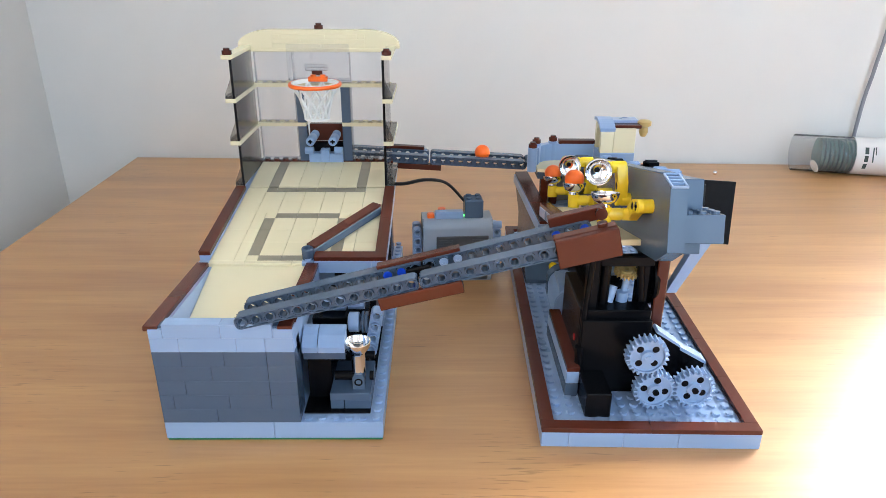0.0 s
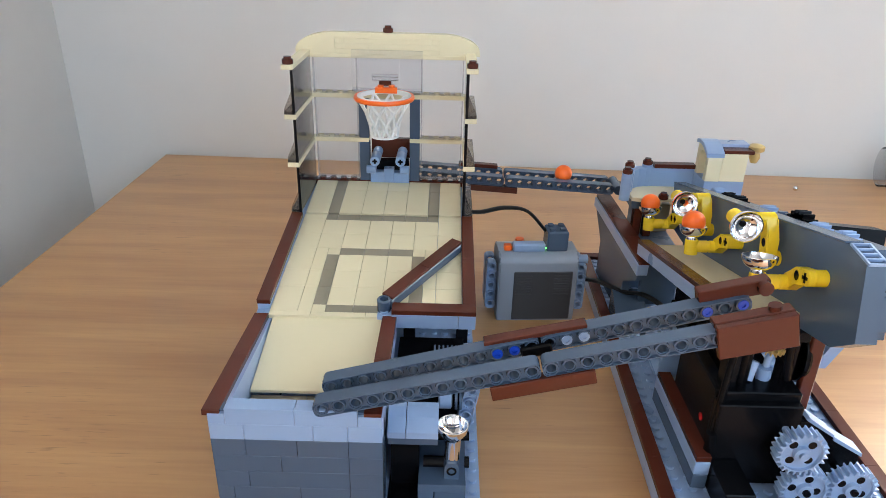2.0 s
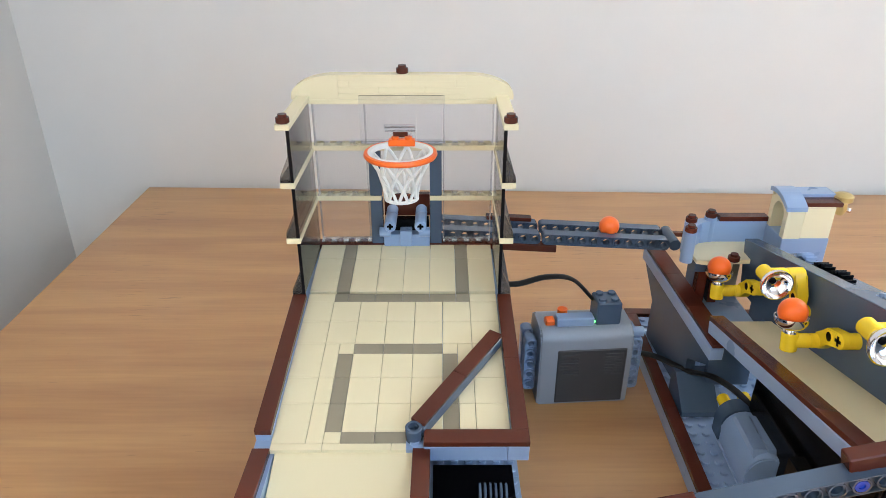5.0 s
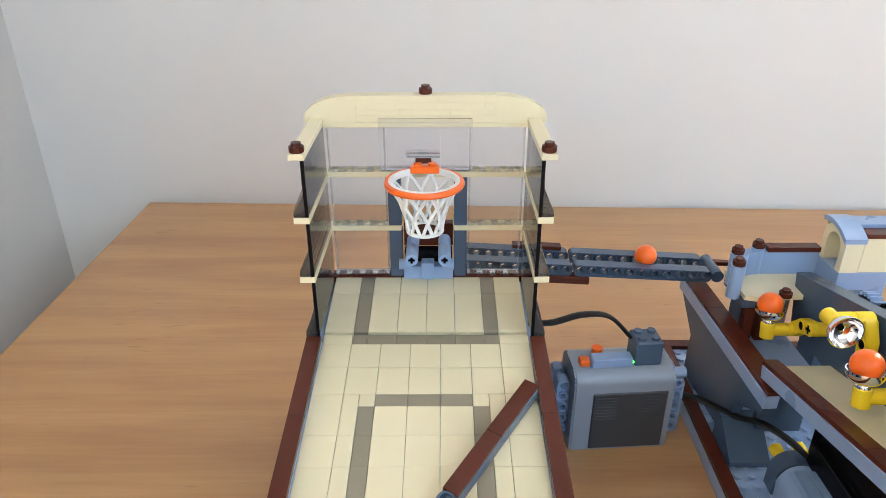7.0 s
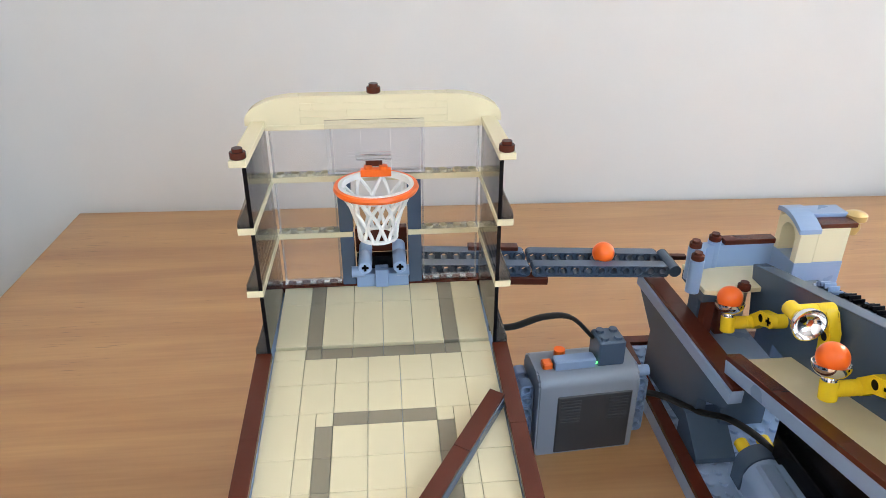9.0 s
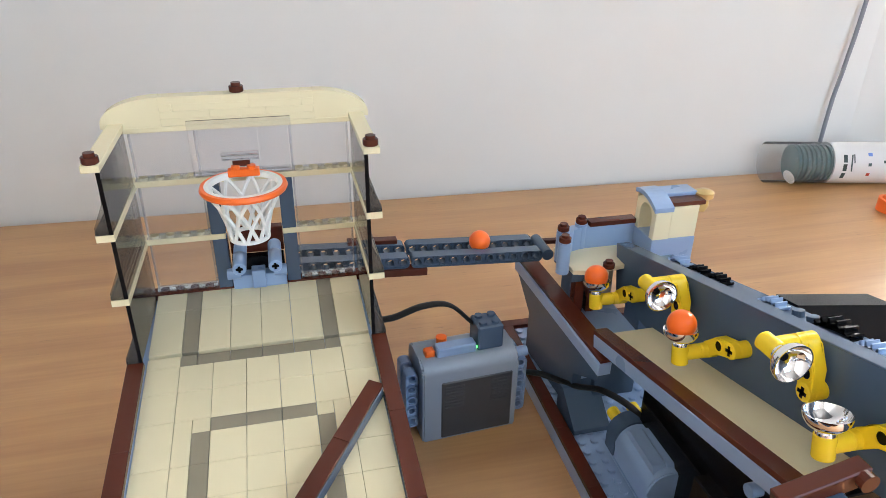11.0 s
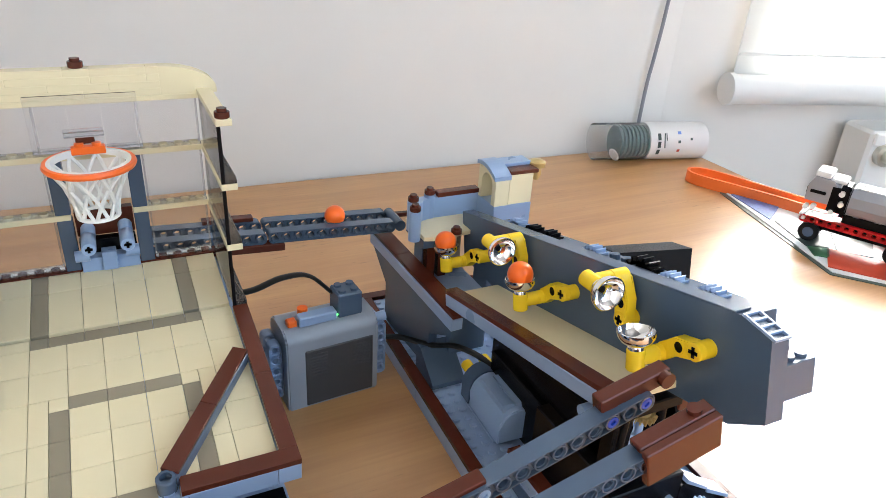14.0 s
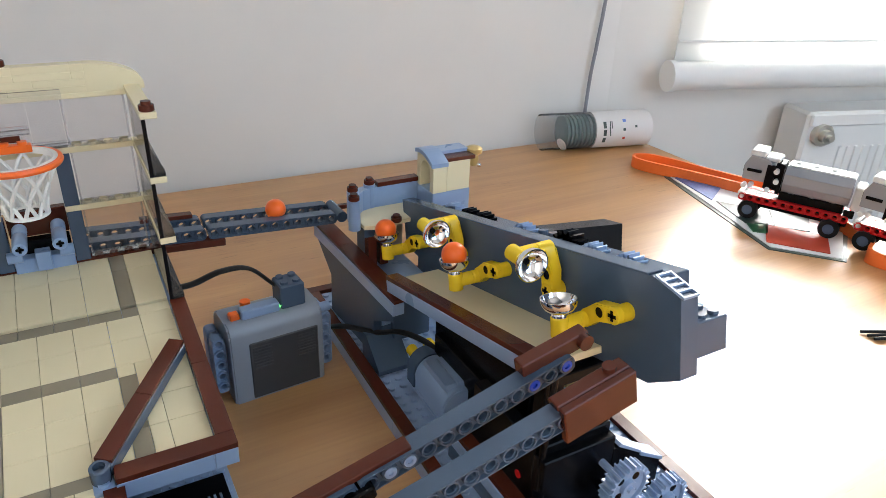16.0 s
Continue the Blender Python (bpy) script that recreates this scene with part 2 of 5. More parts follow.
def tube(bm, pts, r, n=8, flat=1.0):
    """A round or flattened cord through pts."""
    pts = [Vector(p) for p in pts]
    rings = []
    for i, p in enumerate(pts):
        d = (pts[min(i + 1, len(pts) - 1)] - pts[max(i - 1, 0)]).normalized()
        s = d.cross(Vector((0, 0, 1)))
        s = s.normalized() if s.length > 1e-4 else Vector((1, 0, 0))
        u = s.cross(d)
        rings.append([bm.verts.new(p + s * math.cos(2 * math.pi * k / n) * r * flat + u * math.sin(2 * math.pi * k / n) * r) for k in range(n)])
    for a, b in zip(rings, rings[1:]):
        for k in range(n):
            bm.faces.new([a[k], a[(k + 1) % n], b[(k + 1) % n], b[k]])
    bm.faces.new(rings[0][::-1])
    bm.faces.new(rings[-1])


def spline(ctrl, n=8):
    """Points along a smooth curve through ctrl."""
    c = [Vector(p) for p in ctrl]
    c = [c[0] * 2 - c[1]] + c + [c[-1] * 2 - c[-2]]
    out = []
    for a, b, d, e in zip(c, c[1:], c[2:], c[3:]):
        for k in range(n):
            t = k / n
            out.append(0.5 * ((2 * b) + (d - a) * t + (2 * a - 5 * b + 4 * d - e) * t * t + (3 * b - a - 3 * d + e) * t ** 3))
    return out + [c[-2]]


BRICKS = {}


def brick(parent, x, y, z, w, d, h, material, studs=False, name="brick", m=None):
    """One brick, plate or tile with its corner at x, y, z, as an object of its own."""
    key = (round(w, 3), round(d, 3), round(h, 3), studs, material.name)
    if key not in BRICKS:
        bm = bmesh.new()
        g = 0.012
        box(bm, g, 0.004, 0.0, w - g, d - 0.004, h, 0.022)
        if studs:
            for i in range(int(round(w))):
                for j in range(int(round(d))):
                    rod(bm, (i + 0.5, j + 0.5, h - 0.01), (i + 0.5, j + 0.5, h + 0.2), 0.3, n=14)
        BRICKS[key] = mesh(name, bm, material, True)
    ob = new(name, BRICKS[key])
    ob.parent = parent
    loc = pose(x * U, y * U, z * U)
    if m is not None:
        mm = m.copy()
        mm.translation = mm.translation * U
        loc = mm @ loc
    ob.matrix_basis = loc
    return ob


def beam(bm, n, hole=0.34):
    """A technic beam of n holes along x, 1 deep and 1 high, holes through y; the first hole is at the origin.
    Its sides are sunk between the raised hole rims and the two edges."""
    k = 16
    x0, x1 = -0.48, n - 0.52
    h, e, web = 0.48, 0.06, 0.24

    def outline(hh, inset):
        r = 0.34 - inset
        a = [(x0 + inset + r * (1 - math.sin(radians(t))), hh - r * (1 - math.cos(radians(t)))) for t in range(0, 91, 30)]
        c = [(x1 - inset - r * (1 - math.sin(radians(t))), hh - r * (1 - math.cos(radians(t)))) for t in range(90, -1, -30)]
        top = a[::-1] + c[::-1]
        return top + [(x, -z) for x, z in reversed(top)]
    out, inn = outline(h, 0.0), outline(h - e, e)
    m = len(out)
    loops = [[bm.verts.new((x, y, z)) for x, z in p] for p, y in ((inn, -web), (inn, -0.49), (out, -0.49), (out, 0.49), (inn, 0.49), (inn, web))]
    for A, B in zip(loops, loops[1:]):
        for i in range(m):
            bm.faces.new([A[i], A[(i + 1) % m], B[(i + 1) % m], B[i]])
    # sunk webs, pierced at each hole, with a raised rim round it
    for side in (-1, 1):
        for i in range(n):
            def ring(r, y):
                return [bm.verts.new((i + r * math.cos(2 * math.pi * j / k), side * y, r * math.sin(2 * math.pi * j / k))) for j in range(k)]
            lo, hi = (x0 + e if i == 0 else i - 0.5), (x1 - e if i == n - 1 else i + 0.5)
            sq = []
            for j in range(k):
                c, t = math.cos(2 * math.pi * j / k), math.sin(2 * math.pi * j / k)
                f = 1 / max(abs(c), abs(t))
                sq.append(bm.verts.new((i + (hi - i if c > 0 else i - lo) * c * f, side * web, (h - e) * t * f)))
            rings = [sq, ring(0.415, web), ring(0.415, 0.49), ring(hole, 0.49), ring(hole, 0.38), ring(hole * 0.8, 0.38), ring(hole * 0.8, 0.0)]
            for A, B in zip(rings, rings[1:]):
                for j in range(k):
                    bm.faces.new([A[j], A[(j + 1) % k], B[(j + 1) % k], B[j]])


def gear(bm, centre, teeth, r, thick, axis_m):
    pts = []
    for i in range(teeth):
        for f, rr in ((0.0, r - 0.28), (0.28, r - 0.25), (0.42, r), (0.62, r), (0.76, r - 0.25)):
            a = 2 * math.pi * (i + f) / teeth
            pts.append((rr * math.cos(a), rr * math.sin(a)))
    n = len(pts)
    k = n
    inner = r * 0.78

    def ring(rad, z):
        return [bm.verts.new(axis_m @ Vector((rad * math.cos(2 * math.pi * i / k), rad * math.sin(2 * math.pi * i / k), z))) for i in range(k)]
    out0 = [bm.verts.new(axis_m @ Vector((x, y, -thick / 2))) for x, y in pts]
    out1 = [bm.verts.new(axis_m @ Vector((x, y, thick / 2))) for x, y in pts]
    loops = [out0, out1, ring(inner, thick / 2), ring(inner, thick / 4), ring(0.55, thick / 4), ring(0.5, thick / 2 + 0.05), ring(0.2, thick / 2 + 0.05), ring(0.2, 0)]
    for a, b in zip(loops, loops[1:]):
        for i in range(n):
            bm.faces.new([a[i], a[(i + 1) % n], b[(i + 1) % n], b[i]])


def ident(x=0, y=0, z=0, rx=0, ry=0, rz=0):
    """A pose in studs and degrees."""
    return Matrix.LocRotScale((x, y, z), Euler([radians(a) for a in (rx, ry, rz)]), None)

# ---- room ----
def wall_back_y(x):
    return 77.5 - 0.035 * (x + 32)


CX, CY = 96.0, wall_back_y(96.0)
WD = Vector((math.cos(radians(16)), -math.sin(radians(16)), 0))  # the window wall runs this way from the corner
WN = Vector((-WD.y, WD.x, 0))  # outwards


def slab(name, p, q, z0, z1, out, thick, material, holes=()):
    """A wall from p to q, thickened outwards, with rectangular openings (s0, z0, s1, z1) along it."""
    p, q, out = Vector((*p, 0)), Vector((*q, 0)), Vector((*out, 0)).normalized()
    d = (q - p).normalized()
    L = (q - p).length
    bm = bmesh.new()
    ss = sorted({0, L, *[h[0] for h in holes], *[h[2] for h in holes]})
    zz = sorted({z0, z1, *[h[1] for h in holes], *[h[3] for h in holes]})
    for s0, s1 in zip(ss, ss[1:]):
        for a0, a1 in zip(zz, zz[1:]):
            if any(h[0] <= s0 and s1 <= h[2] and h[1] <= a0 and a1 <= h[3] for h in holes):
                continue
            v = [bm.verts.new(p + d * s + out * o + Vector((0, 0, a))) for s in (s0, s1) for o in (0, thick) for a in (a0, a1)]
            for f in ((0, 1, 3, 2), (4, 6, 7, 5), (0, 4, 5, 1), (2, 3, 7, 6), (0, 2, 6, 4), (1, 5, 7, 3)):
                bm.faces.new([v[i] for i in f])
    bmesh.ops.remove_doubles(bm, verts=bm.verts, dist=0.001)
    return tagged(part(name, bm, material), kind="structure")


FLOOR, CEIL = -92, 215
E1 = Vector((CX, CY, 0)) + WD * 110
tagged(slab("wall_back", (-47, wall_back_y(-47)), (CX, CY), FLOOR, CEIL, (0.035, 1), 12, PAINT), "plain white painted wall behind the table", "wall")
tagged(slab("wall_left", (-47, -160), (-47, wall_back_y(-47)), FLOOR, CEIL, (-1, 0), 12, SHADEPAINT), "white painted side wall with its shade in the paint", "wall")
tagged(slab("wall_window", (CX, CY), (E1.x, E1.y), FLOOR, CEIL, (WN.x, WN.y), 12, PAINT, [(19, 14, 100, 175)]), "white painted wall with a window above a radiator", "wall")
# Right and front walls and ceiling are unseen; their grey damps the fill light.
tagged(slab("wall_right", (E1.x, E1.y), (E1.x, -160), FLOOR, CEIL, (1, 0), 12, BOUNCECUT), "unseen closing wall, grey to cut bounced light", "wall")
tagged(slab("wall_front", (-47, -160), (E1.x, -160), FLOOR, CEIL, (0, -1), 12, BOUNCECUT, [(104, 20, 222, 180)]), "unseen front wall with a wide window, grey to cut bounced light", "wall")
bm = bmesh.new()
box(bm, -60, -175, FLOOR - 8, E1.x + 15, 95, FLOOR, 0)
tagged(part("floor", bm, CARPET), "dark grey carpeted floor", "floor", kind="structure")
bm = bmesh.new()
box(bm, -60, -175, CEIL, E1.x + 15, 95, CEIL + 8, 0)
tagged(part("ceiling", bm, BOUNCECUT), "unseen ceiling, grey to cut bounced light", "ceiling", kind="structure")

# dark cable down the corner between the walls
bm = bmesh.new()
tube(bm, spline([(90.3, CY - 0.9, -30), (90.3, CY - 0.9, 6), (91.0, CY - 0.9, 16), (91.7, CY - 0.9, 25), (93.4, CY - 0.8, 60)], 6), 0.3)
tagged(part("corner_cable", bm, mat("grey_cable", (0.24, 0.24, 0.27), 0.5)), "grey cable running down the corner of the wall", "cable")

# window behind the table, with its roller blind
WIN = pose(0, 0, 0) @ Matrix(((WD.x, WN.x, 0, CX), (WD.y, WN.y, 0, CY), (0, 0, 1, 0), (0, 0, 0, 1)))
win = thing("window_1", "white framed window with its blind drawn down", "window", kind="structure")
for nm, b in (("window_frame", (19, 3, 14, 21, 8, 175)), ("window_frame", (98, 3, 14, 100, 8, 175)), ("window_frame", (21, 3, 14, 98, 8, 16.5)), ("window_frame", (21, 3, 172, 98, 8, 175)), ("window_frame", (58, 3.5, 16.5, 61, 7.5, 172))):
    bm = bmesh.new()
    box(bm, *b, 0.3)
    part(nm, bm, GLOSSW, win, m=WIN)
for a, b in ((21, 58), (61, 98)):
    bm = bmesh.new()
    box(bm, a, 5.2, 16.5, b, 5.6, 172, 0)
    ob = part("pane", bm, CLEAR, win, m=WIN)
    ob.visible_shadow = False
bm = bmesh.new()
box(bm, 13, -1.6, 12.6, 103, -0.02, 14.0, 0.3)
tagged(part("window_sill", bm, GLOSSW, m=WIN), "white painted window sill", "sill", kind="structure")

blind = thing("roller_blind", "white roller blind hanging in front of the bright window", "blind")
BLIND = bpy.data.materials.new("white_blind_fabric")
BLIND.use_nodes = True
nt = BLIND.node_tree
tr = nt.nodes.new("ShaderNodeBsdfTranslucent")
tr.inputs["Color"].default_value = (0.9, 0.9, 0.88, 1)
df = nt.nodes.new("ShaderNodeBsdfDiffuse")
df.inputs["Color"].default_value = (0.9, 0.9, 0.88, 1)
mx = nt.nodes.new("ShaderNodeMixShader")
mx.inputs[0].default_value = 0.5
nt.links.new(df.outputs[0], mx.inputs[1])
nt.links.new(tr.outputs[0], mx.inputs[2])
nt.links.new(mx.outputs[0], nt.nodes["Material Output"].inputs["Surface"])
bm = bmesh.new()
rod(bm, (8.8, -5, 11.2), (104, -5, 11.2), 2.4, n=28)
part("bottom_roll", bm, GLOSSW, blind, m=WIN, smooth=True)
bm = bmesh.new()
rod(bm, (7.8, -5, 11.2), (8.8, -5, 11.2), 2.65, n=28)
part("end_cap", bm, GLOSSW, blind, "white plastic end cap", m=WIN, smooth=True)
bm = bmesh.new()
box(bm, 10.4, -2.2, 12.2, 104, -1.9, 178, 0.05)
part("fabric", bm, BLIND, blind, m=WIN)
for zz in (16.2, 60, 100):
    bm = bmesh.new()
    box(bm, 10.4, -2.6, zz, 104, -2.25, zz + 0.5, 0.05)
    part("seam", bm, GLOSSW, blind, m=WIN)

# radiator under the window
rad = thing("radiator", "white enamelled panel radiator under the window", "radiator")
bm = bmesh.new()
box(bm, 35, -9, -62, 104, -1.5, 5.2, 0.6)
part("body", bm, GLOSSW, rad, m=WIN)
for i in range(34):
    bm = bmesh.new()
    box(bm, 43 + i * 1.75, -9.25, -58, 43.9 + i * 1.75, -8.8, -1.2, 0.2)
    part("rib", bm, GLOSSW, rad, m=WIN)
bm = bmesh.new()
box(bm, 35.5, -9.4, 2.6, 104, -8.5, 5.0, 0.3)
part("top_grille", bm, GLOSSW, rad, m=WIN)
bm = bmesh.new()
rod(bm, (38.2, -10.2, 1.2), (38.2, -8.9, 1.2), 2.0, n=24)
rod(bm, (38.2, -11.4, 1.2), (38.2, -10.2, 1.2), 1.2, n=24)
rod(bm, (38.2, -12.2, 1.2), (38.2, -11.4, 1.2), 0.6, n=16)
part("valve_plug", bm, mat("nickel", (0.6, 0.58, 0.52), 0.3, metal=0.7), rad, "nickel plated plug", m=WIN, smooth=True)

# table
def table_outline():
    return [(-32.6, -70), (-32.6, 76.3), (99, 72.0), (99, -70)]


tb = thing("table", "light beech wooden table with a satin varnish", "table")
bm = bmesh.new()
prism(bm, table_outline(), "z", -3.4, 0)
bmesh.ops.bevel(bm, geom=[e for e in bm.edges], offset=0.25, segments=2, affect="EDGES")
part("tabletop", bm, WOOD, tb)
for x, y in ((-28, -64), (-28, 70), (94, -64), (94, 66)):
    bm = bmesh.new()
    box(bm, x - 3, y - 3, FLOOR, x + 3, y + 3, -3.4, 0.4)
    part("leg", bm, WOOD, tb)

# ---- basketball court module ----
court = thing("basketball_court_model", "toy brick basketball court model on a grey base", "model")
bm = bmesh.new()
box(bm, 0.06, 0.06, 0.0, 15.94, 33.9, 0.2, 0.02)
part("baseplate", bm, GREEN, court, "thin green plate under the base")
bm = bmesh.new()
box(bm, 1.0, 1.0, 0.2, 15.0, 33, 1.58, 0.03)
for i in range(10, 16):
    for j in range(0, 34):
        if 0 < j < 14 and i < 15:
            continue
        rod(bm, (i + 0.5, j + 0.5, 1.57), (i + 0.5, j + 0.5, 1.78), 0.3, n=12)
part("base_studs", bm, LIGHT, court, "grey studded plate")
base = part("base_rim", (lambda b: (box(b, 1, 33, 0.2, 15, 33.95, 1.58, 0.03), b)[1])(bmesh.new()), LIGHT, court)
for x in (0, 8):
    brick(base, x, 0, 0.2, 8, 1, 1.4, LIGHT)
for y in (1, 9, 17, 25):
    brick(base, 0, y, 0.2, 1, 8, 1.4, LIGHT)
    brick(base, 15, y, 0.2, 1, 8, 1.4, LIGHT)

# front wall
fw = part("front_wall", (lambda b: (box(b, 0.15, 0.2, 1.6, 9.85, 0.9, 9.6, 0.02), b)[1])(bmesh.new()), DARK, court, "grey brick wall")
RUNS = [[(0, 4), (4, 6)], [(0, 1), (1, 4), (5, 3), (8, 2)], [(0, 2), (2, 6), (8, 2)], [(0, 4), (4, 4), (8, 2)], [(0, 2), (2, 3), (5, 3), (8, 2)]]
for r, run in enumerate(RUNS):
    for x, w in run:
        brick(fw, x, 0, 1.6 + r * 1.2, w, 1, 1.2, DARK)
for x, w in ((0, 2), (2, 4), (6, 2), (8, 2)):
    brick(fw, x, 0, 7.6, w, 1, 1.1, LIGHT)
for x, w in ((0, 1), (1, 4), (5, 3.6), (8.6, 1.4)):
    brick(fw, x, 0, 8.7, w, 1, 1.1 if 0 < x < 8.6 else 0.75, LIGHT)
# side walls of the lower box
for x in (0, 9):
    sw = part("side_wall", (lambda b: (prism(b, [(1, 1.6 if x == 0 else 6.6), (11.6, 1.6 if x == 0 else 7.6), (11.6, 8.83), (1, 9.24)], "x", x + 0.03, x + 0.95), b)[1])(bmesh.new()), LIGHT, court)
    for y, d in ((0, 6), (6, 5.6)):
        brick(sw, x - (0.3 if x == 0 else 0.06), y, 0, 1.04, d, 0.38, BROWN, name="tile", m=ident(0, 0, 9.28, -2.2, 0, 0))
bm = bmesh.new()
box(bm, 9.05, 1, 1.6, 9.95, 2.2, 8.1, 0.03)
part("wall_return", bm, DARK, court)
# floor of the lower box
bm = bmesh.new()
prism(bm, [(4.9, 7.25), (11.9, 8.8), (11.9, 9.0), (4.9, 7.45)], "x", 1.02, 8.98)
part("lower_floor", bm, TAN, court, "smooth tan floor panel")
bm = bmesh.new()
box(bm, 1.02, 2.3, 6.6, 4.6, 5.0, 7.0, 0.03)
part("floor_step", bm, DTAN, court, "dark tan step")
bm = bmesh.new()
box(bm, 4.64, 2.3, 6.6, 8.98, 5.0, 7.0, 0.03)
part("floor_step", bm, DTAN, court, "dark tan step")
bm = bmesh.new()
box(bm, 1.02, 1.0, 6.4, 8.98, 2.3, 6.8, 0.03)
part("floor_front", bm, TAN, court)

# sloping upper deck
SL = 7.4
DX = -0.3
DM = ident(DX, 11.5, 9.15, SL, 0, 0)
deck = part("upper_deck", (lambda b: (box(b, 0.1, 0.1, -1.0, 15.9, 21.6, -0.42, 0.03), b)[1])(bmesh.new()), LIGHT, court, "sloping playing floor of square tan tiles", m=DM)


def tile(x, s, w, d, material):
    brick(deck, x, s, -0.4, w, d, 0.4, material, name="tile")


for s, d in ((14.95, 2.45), (17.1, 2.2), (19.3, 2.3)):  # upper box of the court
    for x, w, mt in ((1, 2, TAN), (3, 1, DTAN), (4, 2, TAN), (6, 2, TAN), (8, 2, TAN), (10, 2, TAN), (12, 1, DTAN), (13, 2, TAN)):
        tile(x, s, w, d, mt)
for x, w, mt in ((1, 2, TAN), (3, 1, DTAN), (4, 2, DTAN), (6, 2, DTAN), (8, 2, DTAN), (10, 2, DTAN), (12, 1, DTAN), (13, 2, TAN)):
    tile(x, 13.7, w, 0.95, mt)
for s, d in ((9.1, 2.35), (11.45, 2.25)):  # middle field
    for x in (1, 3, 5, 7, 9, 11, 13):
        tile(x, s, 2, d, TAN)
for x in (5, 7, 9):  # key box
    tile(x, 8.1, 2, 1.0, DTAN)
    for s in (1.35, 3.6, 5.85):
        tile(x, s, 2, 2.25, TAN)
    tile(x, 0.5, 2, 0.85, DTAN)
for x in (4, 11):
    tile(x, 8.1, 1, 1.0, TAN)
    for s in (1.35, 3.6, 5.85):
        tile(x, s, 1, 2.25, DTAN)
    tile(x, 0.5, 1, 0.85, TAN)
for s, d in ((0.5, 3.1), (3.6, 2.25), (5.85, 3.25)):
    for x, w in ((1, 2), (3, 1), (12, 1), (13, 2)):
        tile(x, s, w, d, TAN)
for x, w in ((1, 3), (4, 4), (8, 1.8)):  # lip over the lower floor
    tile(x, 0.0, w, 0.5, TAN)

# rails of the upper deck
rl = part("left_rail", (lambda b: (box(b, 0.04, 0.9, -0.95, 0.98, 13.8, 0.24, 0.03), box(b, 0.04, 0, -0.95, 0.98, 0.88, -0.15, 0.03), b)[2])(bmesh.new()), LIGHT, court, "grey rail with brown tiles on top", m=DM)
for s, d in ((0.9, 6), (6.9, 6.9)):
    brick(rl, 0, s, 0.24, 1, d, 0.4, BROWN, name="tile")
rr_ = part("right_rail", (lambda b: (box(b, 15.02, 1, -0.95, 15.96, 13.8, 0.24, 0.03), b)[1])(bmesh.new()), LIGHT, court, "grey rail with brown tiles on top", m=DM)
for s, d in ((1, 6), (7, 6.8)):
    brick(rr_, 15, s, 0.24, 1, d, 0.4, BROWN, name="tile")
fr = part("front_rail", (lambda b: (box(b, 9.9, 0, -0.95, 14.7, 0.98, 0.24, 0.03), box(b, 14.74, 0, -0.95, 15.98, 0.98, 0.24, 0.03), b)[2])(bmesh.new()), LIGHT, court, "grey rail with brown tiles on top", m=DM)
brick(fr, 9.9, 0, 0.24, 6.1, 1, 0.4, BROWN, name="tile")
bm = bmesh.new()
box(bm, 8.85, 0, -0.95, 9.85, 0.98, 0.05, 0.03)
rod(bm, (9.35, 0.5, 0.04), (9.35, 0.5, 0.26), 0.3, n=16)
part("pivot_brick", bm, LIGHT, court, m=DM)
# under-deck supports
for x in (10.2, 14.8):
    bm = bmesh.new()
    box(bm, x - 0.3, 20, 1.6, x + 0.7, 21, 8.4, 0.04)
    part("support", bm, BLACK, court, "black support column")
bm = bmesh.new()
box(bm, 1, 30, 1.6, 15, 32, 9.5, 0.04)
part("support", bm, DARK, court)
bm = bmesh.new()
box(bm, 0.05, 12.0, 1.6, 0.95, 32.0, 8.6, 0.04)
part("support", bm, DARK, court)

# deflector arm lying on the deck
arm_a, arm_b = Vector((9.5, 1.1, 0)), Vector((14.6, 9.0, 0))
ang = math.degrees(math.atan2(arm_b.y - arm_a.y, arm_b.x - arm_a.x))
AM = DM @ ident(arm_a.x, arm_a.y, 0.62, 0, 0, ang)
LEN = (arm_b - arm_a).length
da = part("deflector_arm", (lambda b: (box(b, -0.1, -0.5, -0.55, LEN, 0.5, 0.3, 0.1), b)[1])(bmesh.new()), DARK, court, "dark grey arm with brown tiles on top", m=AM)
for s, d in ((0.05, LEN * 0.5 - 0.05), (LEN * 0.5, LEN * 0.5)):
    brick(da, s, -0.48, 0.3, d, 0.96, 0.22, BROWN, name="tile")
bm = bmesh.new()
lathe(bm, [(0.46, -0.6), (0.5, -0.5), (0.5, 0.38), (0.44, 0.45), (0.3, 0.45), (0.3, 0.0)], (-0.35, 0, 0), 20)
part("pivot_pin", bm, DARK, da, smooth=True)

# ---- back wall of windows ----
YB = 32.75


def panel(parent, x0, x1, z0, z1, material=CLEAR):
    """A clear wall panel: a thin sheet with a foot and returns at its ends."""
    bm = bmesh.new()
    box(bm, x0 + 0.03, YB + 0.55, z0, x1 - 0.03, YB + 0.72, z1, 0.03)
    pn = part("clear_panel", bm, material, parent, "clear plastic panel")
    bm = bmesh.new()
    box(bm, x0 + 0.03, YB - 0.1, z0, x1 - 0.03, YB + 0.54, z0 + 0.2, 0.03)
    box(bm, x0 + 0.03, YB + 0.4, z1 - 0.1, x1 - 0.03, YB + 0.54, z1, 0.02)
    if x1 - x0 > 3:
        box(bm, x0 + 0.03, YB + 0.2, z0 + 0.21, x0 + 0.15, YB + 0.54, z1 - 0.11, 0.02)
        box(bm, x1 - 0.15, YB + 0.2, z0 + 0.21, x1 - 0.03, YB + 0.54, z1 - 0.11, 0.02)
    part("panel_rim", bm, RIM, pn, "edge of the clear panel with a painted glint")
    return pn


